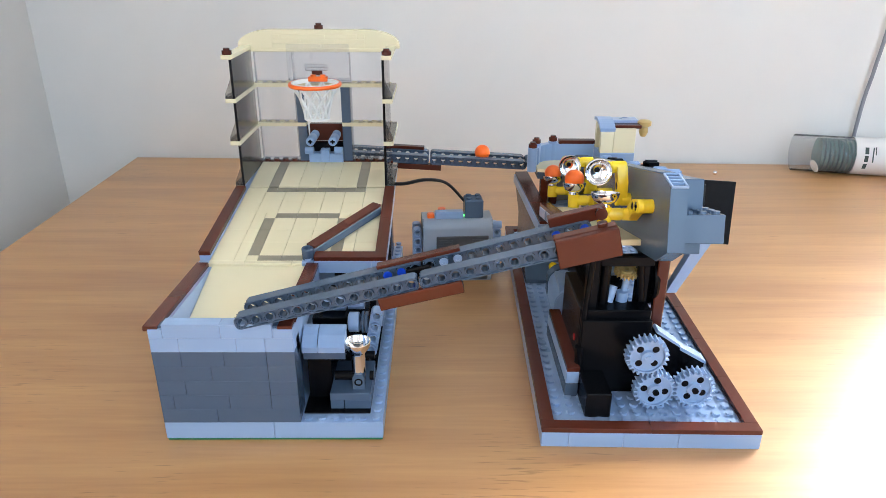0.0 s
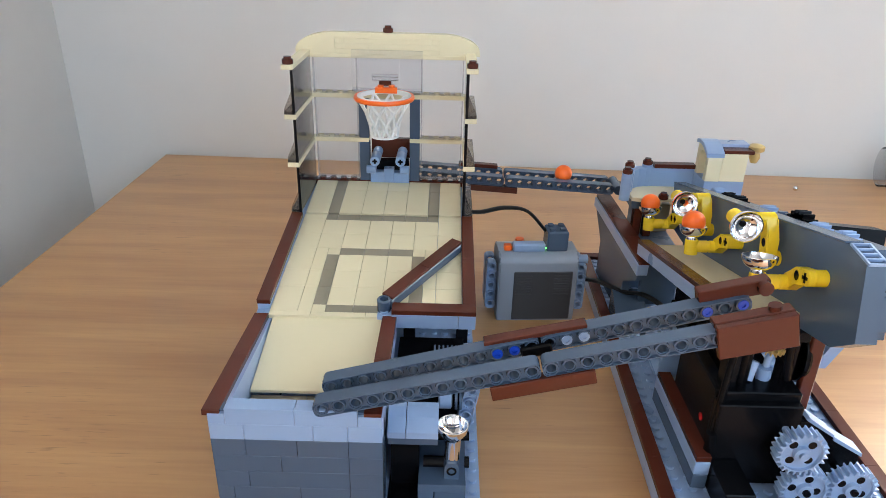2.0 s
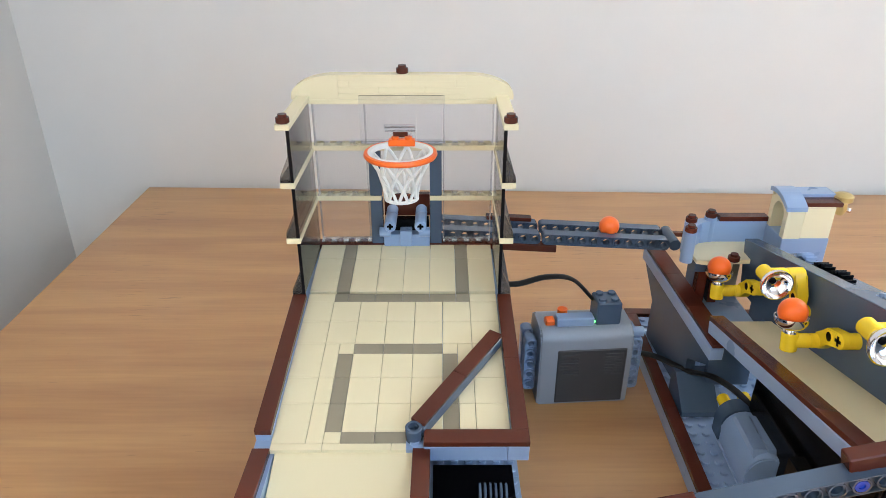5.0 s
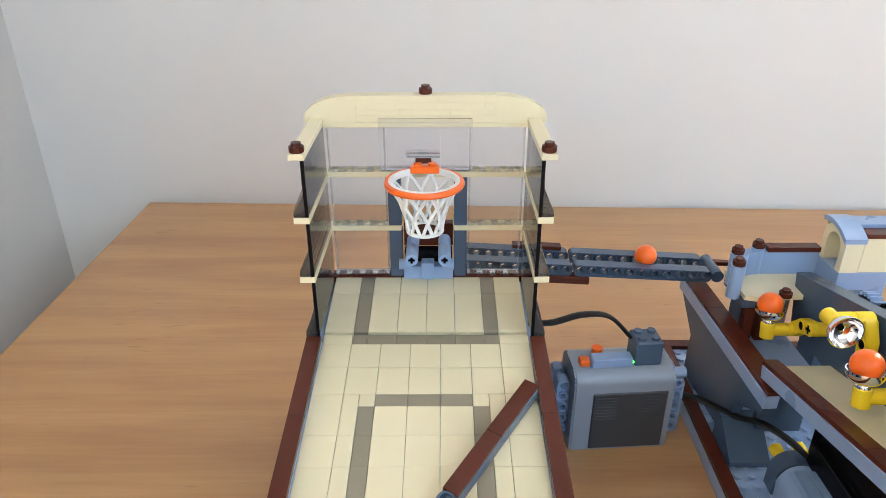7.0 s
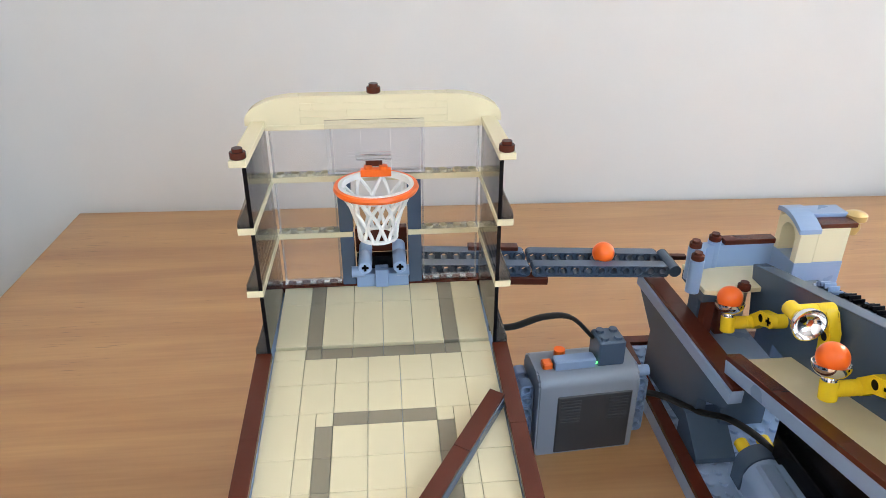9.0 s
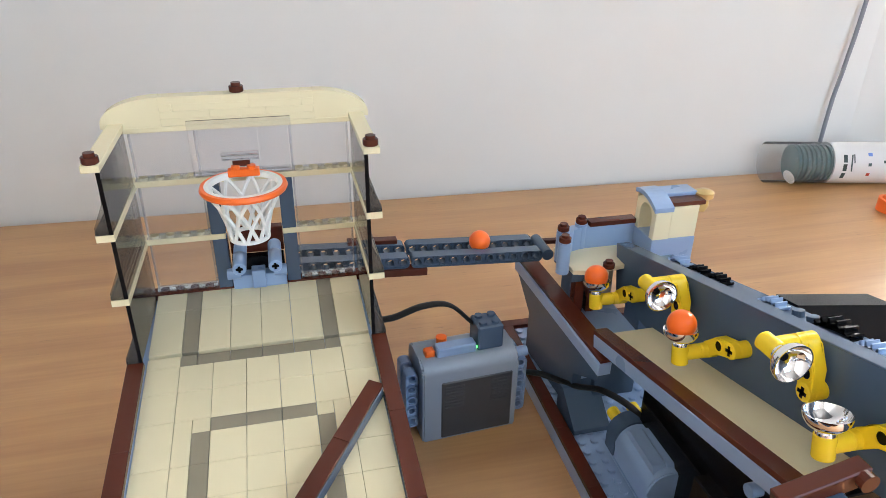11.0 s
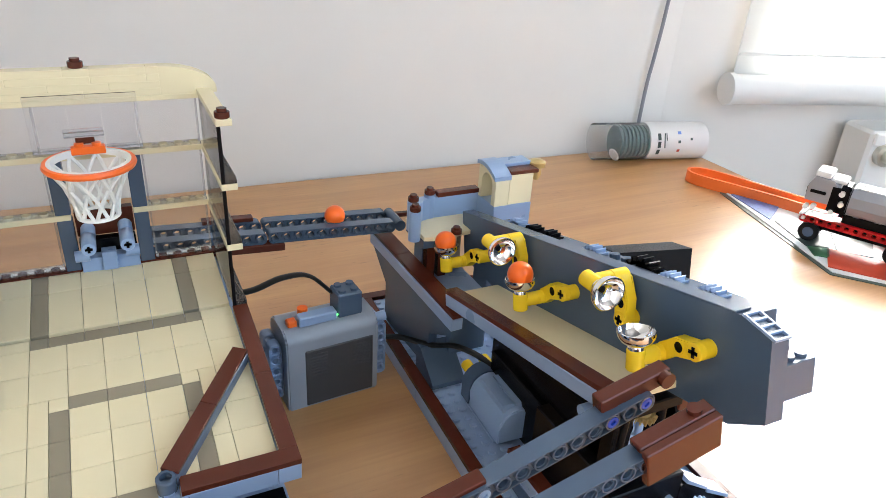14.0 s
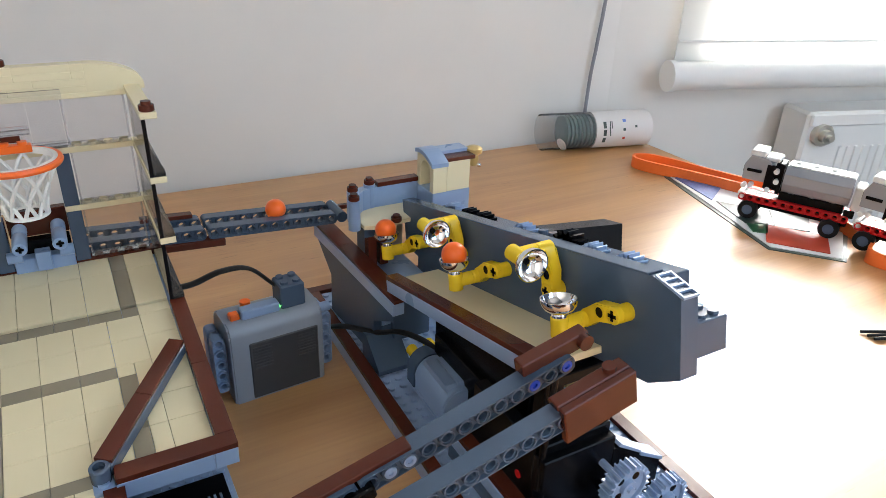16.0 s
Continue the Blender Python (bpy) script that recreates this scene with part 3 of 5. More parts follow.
bw = part("back_frame", (lambda b: (box(b, 0.6, YB - 0.15, 11.5, 15.4, YB + 0.85, 12.0, 0.03), b)[1])(bmesh.new()), BROWN, court, "brown plates under the clear panels")
ROWZ = ((12.15, 15.85), (16.25, 20.05), (20.45, 23.7))
for k, (z0, z1) in enumerate(ROWZ):
    panel(bw, 1.0, 5.15, z0, z1)
    panel(bw, 11.0, 15.0, z0, z1)
    if k == 2:
        for a, b in ((5.15, 7), (7, 9), (9, 11)):
            panel(bw, a, b, z0, z1)
for z in (15.85, 20.05):
    for a, b in (((0.6, 6.1), (10.0, 15.4)) if z < 17 else ((0.6, 8), (8, 15.4))):
        bm = bmesh.new()
        box(bm, a, YB - 0.15, z, b, YB + 0.85, z + 0.4, 0.03)
        for i in range(int(a + 0.5), int(b)):
            if not 5.2 < i + 0.5 < 10.9:
                rod(bm, (i + 0.5, YB + 0.2, z + 0.38), (i + 0.5, YB + 0.2, z + 0.6), 0.3, n=12)
        part("tan_plate", bm, TAN, bw)
for i in range(14):
    if i < 4 or i > 9:
        bm = bmesh.new()
        rod(bm, (1.5 + i, YB + 0.2, 11.99), (1.5 + i, YB + 0.2, 12.22), 0.3, n=12)
        part("stud", bm, BROWN, bw)
for x in (5.2, 10.0):
    for z0, z1 in ((12.0, 15.85), (16.25, 20.05)):
        bm = bmesh.new()
        box(bm, x, YB - 0.12, z0, x + 0.95, YB + 0.85, z1, 0.05)
        part("pillar", bm, DARK, bw, "dark grey pillar")
# ball exit in the middle of the wall
for x, w, z0, z1, mt, y0, y1 in ((6.2, 3.75, 11.6, 12.9, LIGHT, YB - 0.3, YB + 0.8), (7.55, 0.95, 12.0, 13.4, LIGHT, YB - 0.7, YB + 0.2), (6.2, 3.75, 13.9, 15.8, BROWN, YB + 1.3, YB + 2.0), (6.25, 3.65, 12.9, 13.9, BLACK, YB + 0.5, YB + 1.3)):
    bm = bmesh.new()
    box(bm, x, y0, z0, x + w, y1, z1, 0.05)
    part("exit_brick", bm, mt, bw)
for x in (6.95, 9.3):
    bm = bmesh.new()
    lathe(bm, [(0.0, 0.3), (0.2, 0.3), (0.2, 0.0), (0.42, 0.0), (0.46, 0.06), (0.46, 1.9), (0.4, 2.0), (0.46, 2.1), (0.46, 3.4), (0, 3.4)], n=20, m=ident(x, YB - 3.1, 14.9, -90, 0, 0))
    ax = part("axle_joiner", bm, LIGHT, bw, "grey axle joiner", smooth=True)
    bm = bmesh.new()
    for a in (0, 90):
        c, s_ = (0.24, 0.08) if a == 0 else (0.08, 0.24)
        box(bm, x - c, YB - 3.13, 14.9 - s_, x + c, YB - 3.0, 14.9 + s_, 0.01)
    part("axle_end", bm, BLACK, ax)
for x, d in ((5.9, 1), (10.0, -1)):
    bm = bmesh.new()
    rod(bm, (x, YB - 0.6, 13.3), (x + d * 0.9, YB - 0.6, 13.3), 0.4, n=16)
    part("bush", bm, LIGHT, bw, smooth=True)


# smoked side windows
def smoke(parent, side, z0, z1, y0=25.0, y1=32.6):
    """A tinted panel: sheet on the inner side, foot, sloping buttress at its front end."""
    def X(v):
        return v if side < 0 else 16 - v
    bm = bmesh.new()
    a, b = sorted((X(0.72), X(0.92)))
    box(bm, a, y0, z0, b, y1, z1, 0.02)
    a, b = sorted((X(0.02), X(0.72)))
    box(bm, a, y0, z0, b, y1, z0 + 0.25, 0.02)
    part("smoked_panel", bm, SMOKE, parent, "dark tinted clear panel")
    bm = bmesh.new()
    pts = [(X(0.05), z0), (X(0.95), z0), (X(0.95), z1), (X(0.75), z1), (X(0.7), z0 + 1.9), (X(0.05), z0 + 0.45)]
    prism(bm, pts, "y", y0, y0 + 0.16)
    part("panel_edge", bm, SMOKE, parent)
    bm = bmesh.new()
    a, b = sorted((X(0.74), X(0.96)))
    box(bm, a, y0 - 0.03, z0, b, y0 + 0.02, z1, 0.01)
    part("panel_front_edge", bm, BLACK, parent, "dark front edge")


for side in (-1, 1):
    x0 = 0 if side < 0 else 15
    sd = part("side_frame", (lambda b: (box(b, x0 + 0.02, 25.0, 23.95, x0 + 0.98, 33.4, 24.35, 0.03), b)[1])(bmesh.new()), TAN, court, "tan plates between dark tinted panels")
    for z in (15.75, 19.9):
        brick(sd, x0, 24.9, z, 1, 8.4, 0.4, TAN, name="plate")
    for z0, z1 in ((11.6, 15.75), (16.15, 19.9), (20.3, 23.95)):
        smoke(sd, side, z0, z1)
    bm = bmesh.new()
    lathe(bm, [(0.42, 0), (0.46, 0.05), (0.46, 0.36), (0.42, 0.4), (0.3, 0.4), (0.3, 0.6), (0.0, 0.6)], (x0 + 0.5, 25.5, 24.35), 20)
    part("round_plate", bm, BROWN, sd, "brown round plate", smooth=True)

# curved top
cv = part("top_plate", (lambda b: (box(b, 0.6, YB - 0.15, 23.7, 15.4, YB + 0.9, 24.05, 0.03), b)[1])(bmesh.new()), TAN, court)
for sx in (0, 1):
    pf = [(-0.35, 24.05)] + [(-0.35 + 3.55 * (1 - math.cos(radians(a))), 24.35 + 1.55 * math.sin(radians(a))) for a in range(0, 91, 9)] + [(3.2, 24.05)]
    if sx:
        pf = [(16 - x, z) for x, z in pf]
    bm = bmesh.new()
    prism(bm, pf, "y", YB - 0.1, YB + 0.95)
    part("curved_end", bm, TAN, cv, "tan curved end piece", smooth=True)
bm = bmesh.new()
box(bm, 3.1, YB - 0.06, 24.05, 12.9, YB + 0.9, 25.86, 0)
part("core", bm, TAN, cv)
for z, h, xs in ((24.05, 0.46, (3.2, 8.2, 12.8)), (24.51, 0.46, (3.2, 6.2, 9.7, 12.8)), (24.97, 0.46, (3.2, 4.0, 8.7, 12.0, 12.8)), (25.43, 0.47, (3.2, 7.2, 8.7, 12.0, 12.8))):
    for a, b in zip(xs, xs[1:]):
        brick(cv, a, YB - 0.1 + (0.03 if z > 25 else 0.0), z, b - a, 1.0, h, TAN, name="plate")
bm = bmesh.new()
lathe(bm, [(0.42, 0), (0.46, 0.05), (0.46, 0.36), (0.42, 0.4), (0.3, 0.4), (0.3, 0.6), (0.0, 0.6)], (8.0, YB + 0.55, 25.9), 20)
part("round_plate", bm, BROWN, cv, "brown round plate", smooth=True)

# backboard and hoop
hoop = part("backboard", (lambda b: (box(b, 4.8, 31.6, 20.9, 11.2, 31.75, 24.6, 0.05), box(b, 4.8, 31.75, 20.9, 11.2, 32.3, 21.1, 0.03), b)[2])(bmesh.new()), CLEAR, court, "clear plastic backboard")
HC, HZ, HR = Vector((7.95, 29.2, 0)), 21.0, 2.5
bm = bmesh.new()
lathe(bm, [(HR - 0.12, -0.18), (HR + 0.12, -0.22), (HR + 0.2, -0.05), (HR + 0.12, 0.14), (HR - 0.12, 0.14), (HR - 0.12, -0.18)], (HC.x, HC.y, HZ), 48, cap=False)
bm.faces.ensure_lookup_table()
part("rim", bm, ORANGE, hoop, "orange hoop rim", smooth=True)
bm = bmesh.new()
lathe(bm, [(HR - 0.12, -0.2), (HR - 0.11, 0.17), (HR - 0.36, 0.17), (HR - 0.4, -0.2), (HR - 0.12, -0.2)], (HC.x, HC.y, HZ), 48, cap=False)
part("net_ring", bm, WHITE, hoop, "white net ring", smooth=True)
for k in range(9):
    for sgn in (1, -1):
        pts = []
        for i in range(9):
            f = i / 8
            a = 2 * math.pi * (k + sgn * f * 1.4) / 9
            r = 1.2 + 1.1 * (1 - f) ** 1.8
            pts.append((HC.x + r * math.cos(a), HC.y + r * math.sin(a), HZ - 0.15 - 3.3 * f))
        bm = bmesh.new()
        tube(bm, pts, 0.125, 6)
        part("net_strand", bm, WHITE, hoop, smooth=True)
bm = bmesh.new()
lathe(bm, [(1.1, -0.1), (1.3, -0.1), (1.3, 0.1), (1.1, 0.1), (1.1, -0.1)], (HC.x, HC.y, HZ - 3.45), 28, cap=False)
part("net_hem", bm, WHITE, hoop, smooth=True)
bm = bmesh.new()
box(bm, 6.95, 31.0, 20.9, 8.95, 31.58, 21.4, 0.05)
for x in (7.35, 8.35):
    rod(bm, (x + 0.1, 31.3, 21.39), (x + 0.1, 31.3, 21.6), 0.28, n=14)
part("hoop_mount", bm, ORANGE, hoop, "orange studded mount")
bm = bmesh.new()
box(bm, 6.7, 31.1, 22.0, 9.0, 31.55, 22.3, 0.04)
rod(bm, (6.7, 31.0, 22.5), (9.0, 31.0, 22.5), 0.14, n=10)
part("mount_clip", bm, CLEAR, hoop)
bm = bmesh.new()
box(bm, 7.3, 31.4, 21.5, 8.4, 31.52, 22.0, 0.03)
part("mount_plate", bm, BROWN, hoop)

for ob in (bw, cv, hoop, *[o for o in court.children if o.name.startswith("side_frame")]):
    ob.location.x = DX * U

# ---- ball return mechanism beside the court wall ----
mech = thing("ball_kicker_mechanism", "grey and black toy brick ball kicker inside the court base", "mechanism")
for nm, b, mt in (("plate", (10.1, 2.2, 5.6, 13.2, 3.6, 6.35), DARK),
                  ("tile", (12.0, 1.5, 1.7, 13.0, 6, 2.5), DARK), ("tile", (13.05, 1.5, 1.7, 15.0, 6, 2.5), DARK), ("brick", (12.0, 1.45, 2.5, 15.0, 6.0, 3.1), DARK),
                  # Black sheet on the base floor, added to darken the shaded interior.
                  ("floor_plate", (10.05, 1.05, 1.58, 15.0, 14, 1.7), BLACK), ("housing", (10.2, 3.0, 1.7, 12.0, 7, 5.6), BLACK), ("housing", (10.1, 9.5, 1.7, 14.9, 13.0, 6.6), BLACK), ("housing", (10.2, 6.0, 1.7, 14.5, 9.5, 7.0), BLACK), ("housing", (10.2, 3.6, 5.6, 13, 5.0, 6.3), BLACK)):
    bm = bmesh.new()
    box(bm, *b)
    part(nm, bm, mt, mech)
bm = bmesh.new()
prism(bm, [(13.65, 3.1), (14.55, 3.1), (14.55, 4.1), (14.4, 4.4), (13.8, 4.4), (13.65, 4.1)], "y", 2.0, 3.2)
pg = part("arm_foot", bm, DARK, mech, "dark grey liftarm foot")
bm = bmesh.new()
lathe(bm, [(0.0, 0.06), (0.2, 0.06), (0.2, 0.0), (0.32, 0.0), (0.32, 0.1)], n=16, m=ident(14.1, 1.96, 3.75, -90, 0, 0), cap=False)
part("pin", bm, BLACK, pg, smooth=True)
for xa, xb in ((12.3, 13.6), (14.9, 15.2)):
    bm = bmesh.new()
    rod(bm, (xa, 2.7, 3.9), (xb, 2.7, 3.9), 0.36, n=16)
    part("black_bush", bm, BLACK, mech, smooth=True)
bm = bmesh.new()
lathe(bm, [(0.0, -0.45), (0.6, -0.45), (0.78, -0.36), (0.78, 0.36), (0.6, 0.45), (0.0, 0.45)], n=26, m=ident(13.6, 5.2, 7.1, 0, 90, 0))
part("roller", bm, LIGHT, mech, "light grey roller", smooth=True)
for o in (0.0, 0.28):
    bm = bmesh.new()
    lathe(bm, [(0.55, -0.08), (0.85, -0.08), (0.85, 0.08), (0.55, 0.08), (0.55, -0.08)], n=26, m=ident(14.3 + o, 5.2, 7.1, 0, 90, 0), cap=False)
    part("roller_disc", bm, DARK, mech, smooth=True)
bm = bmesh.new()
lathe(bm, [(0.0, 4.4), (0.5, 4.4), (0.54, 5.9), (0.62, 6.1), (0.9, 6.5), (0.98, 6.95), (0.9, 6.95), (0.8, 6.6), (0.5, 6.3), (0.0, 6.2)], (14.1, 2.6, 0), 28)
part("ball_cup", bm, CHROME, mech, "chrome plated ball cup", smooth=True)
for xa, xb in ((10.1, 11.2), (11.25, 13.2)):
    bm = bmesh.new()
    prism(bm, [(1.9, 6.35), (3.7, 6.35), (3.7, 7.75), (3.3, 7.72), (2.6, 7.45), (2.1, 7.0), (1.9, 6.8)], "x", xa, xb)
    part("curved_slope", bm, LIGHT, mech, "light grey curved slope")
bm = bmesh.new()
rod(bm, (11.2, 4.0, 4.9), (15.2, 4.0, 4.9), 0.3, n=12)
part("axle", bm, BLACK, mech)
bm = bmesh.new()
rod(bm, (10.9, 7.4, 7.6), (12.7, 7.4, 7.6), 0.62, n=20)
rod(bm, (12.9, 7.4, 7.6), (14.2, 7.4, 7.6), 0.5, n=20)
part("spring_axle", bm, LIGHT, mech, smooth=True)
for i in range(6):
    bm = bmesh.new()
    lathe(bm, [(0.4, -0.09), (0.66, -0.06), (0.66, 0.06), (0.4, 0.09), (0.4, -0.09)], n=18, m=ident(14.3 - i * 0.3, 10.2, 7.0, 0, 90, 0))
    part("worm_ring", bm, DARK, mech, smooth=True)
bm = bmesh.new()
beam(bm, 4)
part("link", bm, LIGHT, mech, "grey liftarm", m=ident(14.8, 5.6, 4.6, 0, -80, 0), smooth=True)


# ---- sloping feed ramp in front ----
ramp = thing("feed_ramp", "sloping ramp of two dark grey technic beams joining the models", "ramp")
RA = math.degrees(math.atan2(5.72, 23.0))
for y, z, x0, rz in ((0.35, 10.0, 6.6, 0.0), (2.3, 10.1, 6.8, 1.9)):
    for k, n in ((0, 13), (13, 12)):
        bm = bmesh.new()
        beam(bm, n)
        b_ = part("beam", bm, DARK, ramp, "dark grey beam with round holes", m=ident(x0, y, z, 0, -RA, rz) @ ident(k * 1.0 + (0.05 if k else 0), 0, 0), smooth=True)
        if y > 1:
            for h, c in (((10, BLUE), (11, BLUE)) if k == 0 else ((1, LIGHT), (2, LIGHT), (9, BLUE), (11, BLUE))):
                bm = bmesh.new()
                lathe(bm, [(0.15, 0.1), (0.15, 0.0), (0.31, 0.0), (0.31, 0.3), (0, 0.3)], n=14, m=ident(h, -0.5, 0, -90, 0, 0))
                part("pin", bm, c, b_, smooth=True)
RM = ident(6.6, 0.35, 9.8, 0, -RA, 0)
bm = bmesh.new()
box(bm, 11.6, 1.55, -0.3, 13.4, 2.9, 0.42, 0.1)
part("joiner", bm, BLACK, ramp, "black joiner", m=RM)
bm = bmesh.new()
box(bm, 9.6, -0.72, -1.1, 15.4, -0.5, -0.2, 0.05)
box(bm, 9.6, -0.5, -1.1, 15.4, 0.4, -0.5, 0.05)
part("under_tile", bm, BROWN, ramp, "brown tile under the beam", m=RM)
bm = bmesh.new()
box(bm, 9.6, 2.1, 0.62, 15.6, 2.9, 0.95, 0.05)
part("top_tile", bm, BROWN, ramp, "brown tile", m=RM)
bm = bmesh.new()
box(bm, 21.9, -0.75, -0.95, 26.1, -0.3, 1.05, 0.06)
box(bm, 21.9, -0.3, 0.75, 26.1, 0.5, 1.1, 0.06)
rod(bm, (25.2, 0.1, 0.9), (25.2, 0.1, 1.35), 0.35, n=14)
part("end_plate", bm, BROWN, ramp, "brown end plate", m=RM)
bm = bmesh.new()
box(bm, 22.0, 2.55, 0.5, 26.0, 3.35, 1.4, 0.06)
for i in range(4):
    lathe(bm, [(0.34, 0.0), (0.2, 0.02), (0.2, 0.3)], n=12, m=ident(22.6 + i * 0.9, 2.53, 0.95, -90, 0, 0))
rod(bm, (25.6, 2.2, 1.0), (25.6, 2.6, 1.0), 0.42, n=16)
part("stop_beam", bm, BROWN, ramp, "brown stop beam", m=RM)

# ---- flat return rail at the back ----
rail = thing("return_rail", "return rail of two dark grey technic beams behind the court", "rail")
for y in (34.6, 36.8):
    for x0, n in ((10.6, 9), (19.7, 11)):
        bm = bmesh.new()
        beam(bm, n)
        part("beam", bm, DARK, rail, "dark grey beam with round holes", m=ident(11, y, 12.1, 0, 3.2, 0) @ ident(x0 - 11, 0, 0), smooth=True)
TM = ident(11, 34.6, 12.1, 0, 3.2, 0)
bm = bmesh.new()
rod(bm, (19.7, -0.4, 0), (19.7, 2.6, 0), 0.49, n=18)
part("end_piece", bm, DARK, rail, m=TM, smooth=True)
for b in ((4.5, -0.7, -1.1, 9.5, 0.3, -0.5), (3.5, 1.9, 0.5, 7.5, 2.7, 0.85), (18.0, 2.7, -0.6, 22, 3.2, -0.2)):
    bm = bmesh.new()
    box(bm, *b)
    part("brown_tile", bm, BROWN, rail, m=TM)
for x in (11.2,):
    bm = bmesh.new()
    box(bm, x - 0.5, 35.1, 0.0 if x < 20 else 1.6, x + 0.5, 36.2, 11.3 if x < 20 else 10.2, 0.05)
    part("support", bm, DARK, rail)

# ---- ball lift module ----
lift = thing("ball_lift_model", "toy brick ball lift model on a brown rimmed grey base", "model")
BX, BY, BL = 27.6, -0.75, 40.0
bm = bmesh.new()
box(bm, BX + 1, BY + 1, 0.05, BX + 15, BY + BL - 1, 1.2, 0.02)
for i in range(1, 15):
    for j in range(1, int(BL) - 1):
        rod(bm, (BX + i + 0.5, BY + j + 0.5, 1.19), (BX + i + 0.5, BY + j + 0.5, 1.4), 0.3, n=12)
TURN = ident(BX, BY, 0) @ ident(0, 0, 0, 0, 0, -1.4) @ ident(-BX, -BY, 0)
lb = part("studded_base", bm, LIGHT, lift, "light grey studded base", m=TURN)
for x, w in ((0, 2), (2, 4), (6, 4), (10, 6)):
    brick(lb, BX + x, BY, 0, w, 1, 1.25, LIGHT)
for y in range(1, int(BL) - 1, 6):
    d = min(6, BL - 1 - y)
    brick(lb, BX, BY + y, 0, 1, d, 1.25, LIGHT)
    brick(lb, BX + 15, BY + y, 0, 1, d, 1.25, LIGHT)
    brick(lb, BX, BY + y, 1.25, 1, d, 0.4, BROWN, name="tile")
    brick(lb, BX + 15, BY + y, 1.25, 1, d, 0.4, BROWN, name="tile")
for x, w in ((0, 8), (8, 8)):
    brick(lb, BX + x, BY, 1.25, w, 1, 0.4, BROWN, name="tile")
    brick(lb, BX + x, BY + BL - 1, 0, w, 1, 1.25, LIGHT)
    brick(lb, BX + x, BY + BL - 1, 1.25, w, 1, 0.4, BROWN, name="tile")

# hopper wall with its sloping rail
HM = ident(30.1, 22.5, 7.65, 1.9, 0, 3.3)
bw2 = part("hopper_wall", (lambda b: (prism(b, [(0.3, -0.2), (0.3, -0.9), (3.6, -2.8), (3.6, -6.35), (12.1, -6.6), (12.1, -2.8), (15.3, -0.2)], "x", 0.2, 0.95), b)[1])(bmesh.new()), DARK, lift, "dark grey hopper wall", m=HM)
bm = bmesh.new()
box(bm, 0, 0, -0.25, 1.0, 15.4, 0.75, 0.05)
part("rail", bm, LIGHT, bw2, "light grey rail")
for s in (0.1, 5.2, 10.3):
    brick(bw2, 0.14, s, 0.75, 1.5, 5.1, 0.3, BROWN, name="tile")
bm = bmesh.new()
prism(bm, [(31.3, 7.75), (34.9, 8.15), (34.9, 7.0), (31.3, 7.0)], "y", 26.0, 30.85)
part("hopper_floor", bm, LIGHT, lift, "smooth grey hopper floor")
# Dark box added to hide the bright floor end in the shaded gap.
bm = bmesh.new()
box(bm, 31.5, 25.3, 3.0, 34.9, 25.97, 7.5, 0.1)
part("hopper_front", bm, DARK, lift)
bm = bmesh.new()
box(bm, 32.2, 30.9, 6.4, 35.0, 33.0, 10.9, 0.05)
part("hopper_back", bm, DTAN, lift, "olive grey back wall of the hopper")
for x in (31.25, 32.3):
    bm = bmesh.new()
    box(bm, x, 29.7, 8.0, x + 0.75, 30.6, 10.88, 0.06)
    part("brown_post", bm, BROWN, lift, "brown brick post")
for b in ((31.6, 31.6, 1.3, 35.0, 33.2, 10.9), (37.5, 30.2, 1.3, 40.8, 32.7, 9.6)):
    bm = bmesh.new()
    box(bm, *b, 0.06)
    part("support", bm, DARK, lift)

# upper tan landing
land = part("landing", (lambda b: (prism(b, [(30.75, 29.4), (33.3, 28.6), (33.3, 29.3), (37.4, 29.6), (37.4, 33.4), (30.75, 33.4)], "z", 11.75, 12.1), b)[1])(bmesh.new()), TAN, lift, "tan landing plate")
bm = bmesh.new()
box(bm, 30.8, 29.6, 10.9, 33.3, 33.3, 11.74, 0.05)
part("landing_base", bm, DARK, land)
for x, y, z in ((30.2, 30.2, 14.2), (30.85, 32.1, 14.2), (32.8, 33.1, 14.2), (33.6, 29.3, 12.1)):
    bm = bmesh.new()
    if z > 13:
        rod(bm, (x, y, 11.6), (x, y, z), 0.5, n=20)
        part("corner_brick", bm, LIGHT, land, smooth=True)
        bm = bmesh.new()
    lathe(bm, [(0.42, 0), (0.46, 0.05), (0.46, 0.36), (0.42, 0.4), (0.3, 0.4), (0.3, 0.6), (0.0, 0.6)], (x, y, z), 20)
    part("round_plate", bm, BROWN, land, "brown round plate", smooth=True)
pts = [(31.0, 30.9), (31.3, 31.8), (31.9, 32.4), (32.9, 32.7), (37.3, 32.7), (37.3, 33.5), (32.7, 33.5), (31.4, 33.1), (30.6, 32.3), (30.3, 31.0)]
bm = bmesh.new()
prism(bm, pts, "z", 11.75, 13.95)
part("curved_wall", bm, LIGHT, land, "light grey curved wall")
brick(land, 33.4, 32.65, 13.95, 4.0, 0.9, 0.4, BROWN, name="tile")

# arched gatehouse
gate = part("arch_house", (lambda b: (box(b, 37.3, 31.6, 9.0, 41.0, 34.6, 13.1, 0.05), b)[1])(bmesh.new()), LIGHT, lift, "tan arch with a curved grey roof")
outer = [(31.6, 13.1), (32.2, 13.1)] + [(33.1 - 0.9 * math.cos(radians(a)), 14.7 + 0.9 * math.sin(radians(a))) for a in range(0, 181, 15)] + [(34.0, 13.1), (34.6, 13.1), (34.6, 16.0)] + [(33.1 - 1.5 * math.cos(radians(a)), 15.2 + 0.95 * math.sin(radians(a))) for a in range(150, -1, -15)]
bm = bmesh.new()
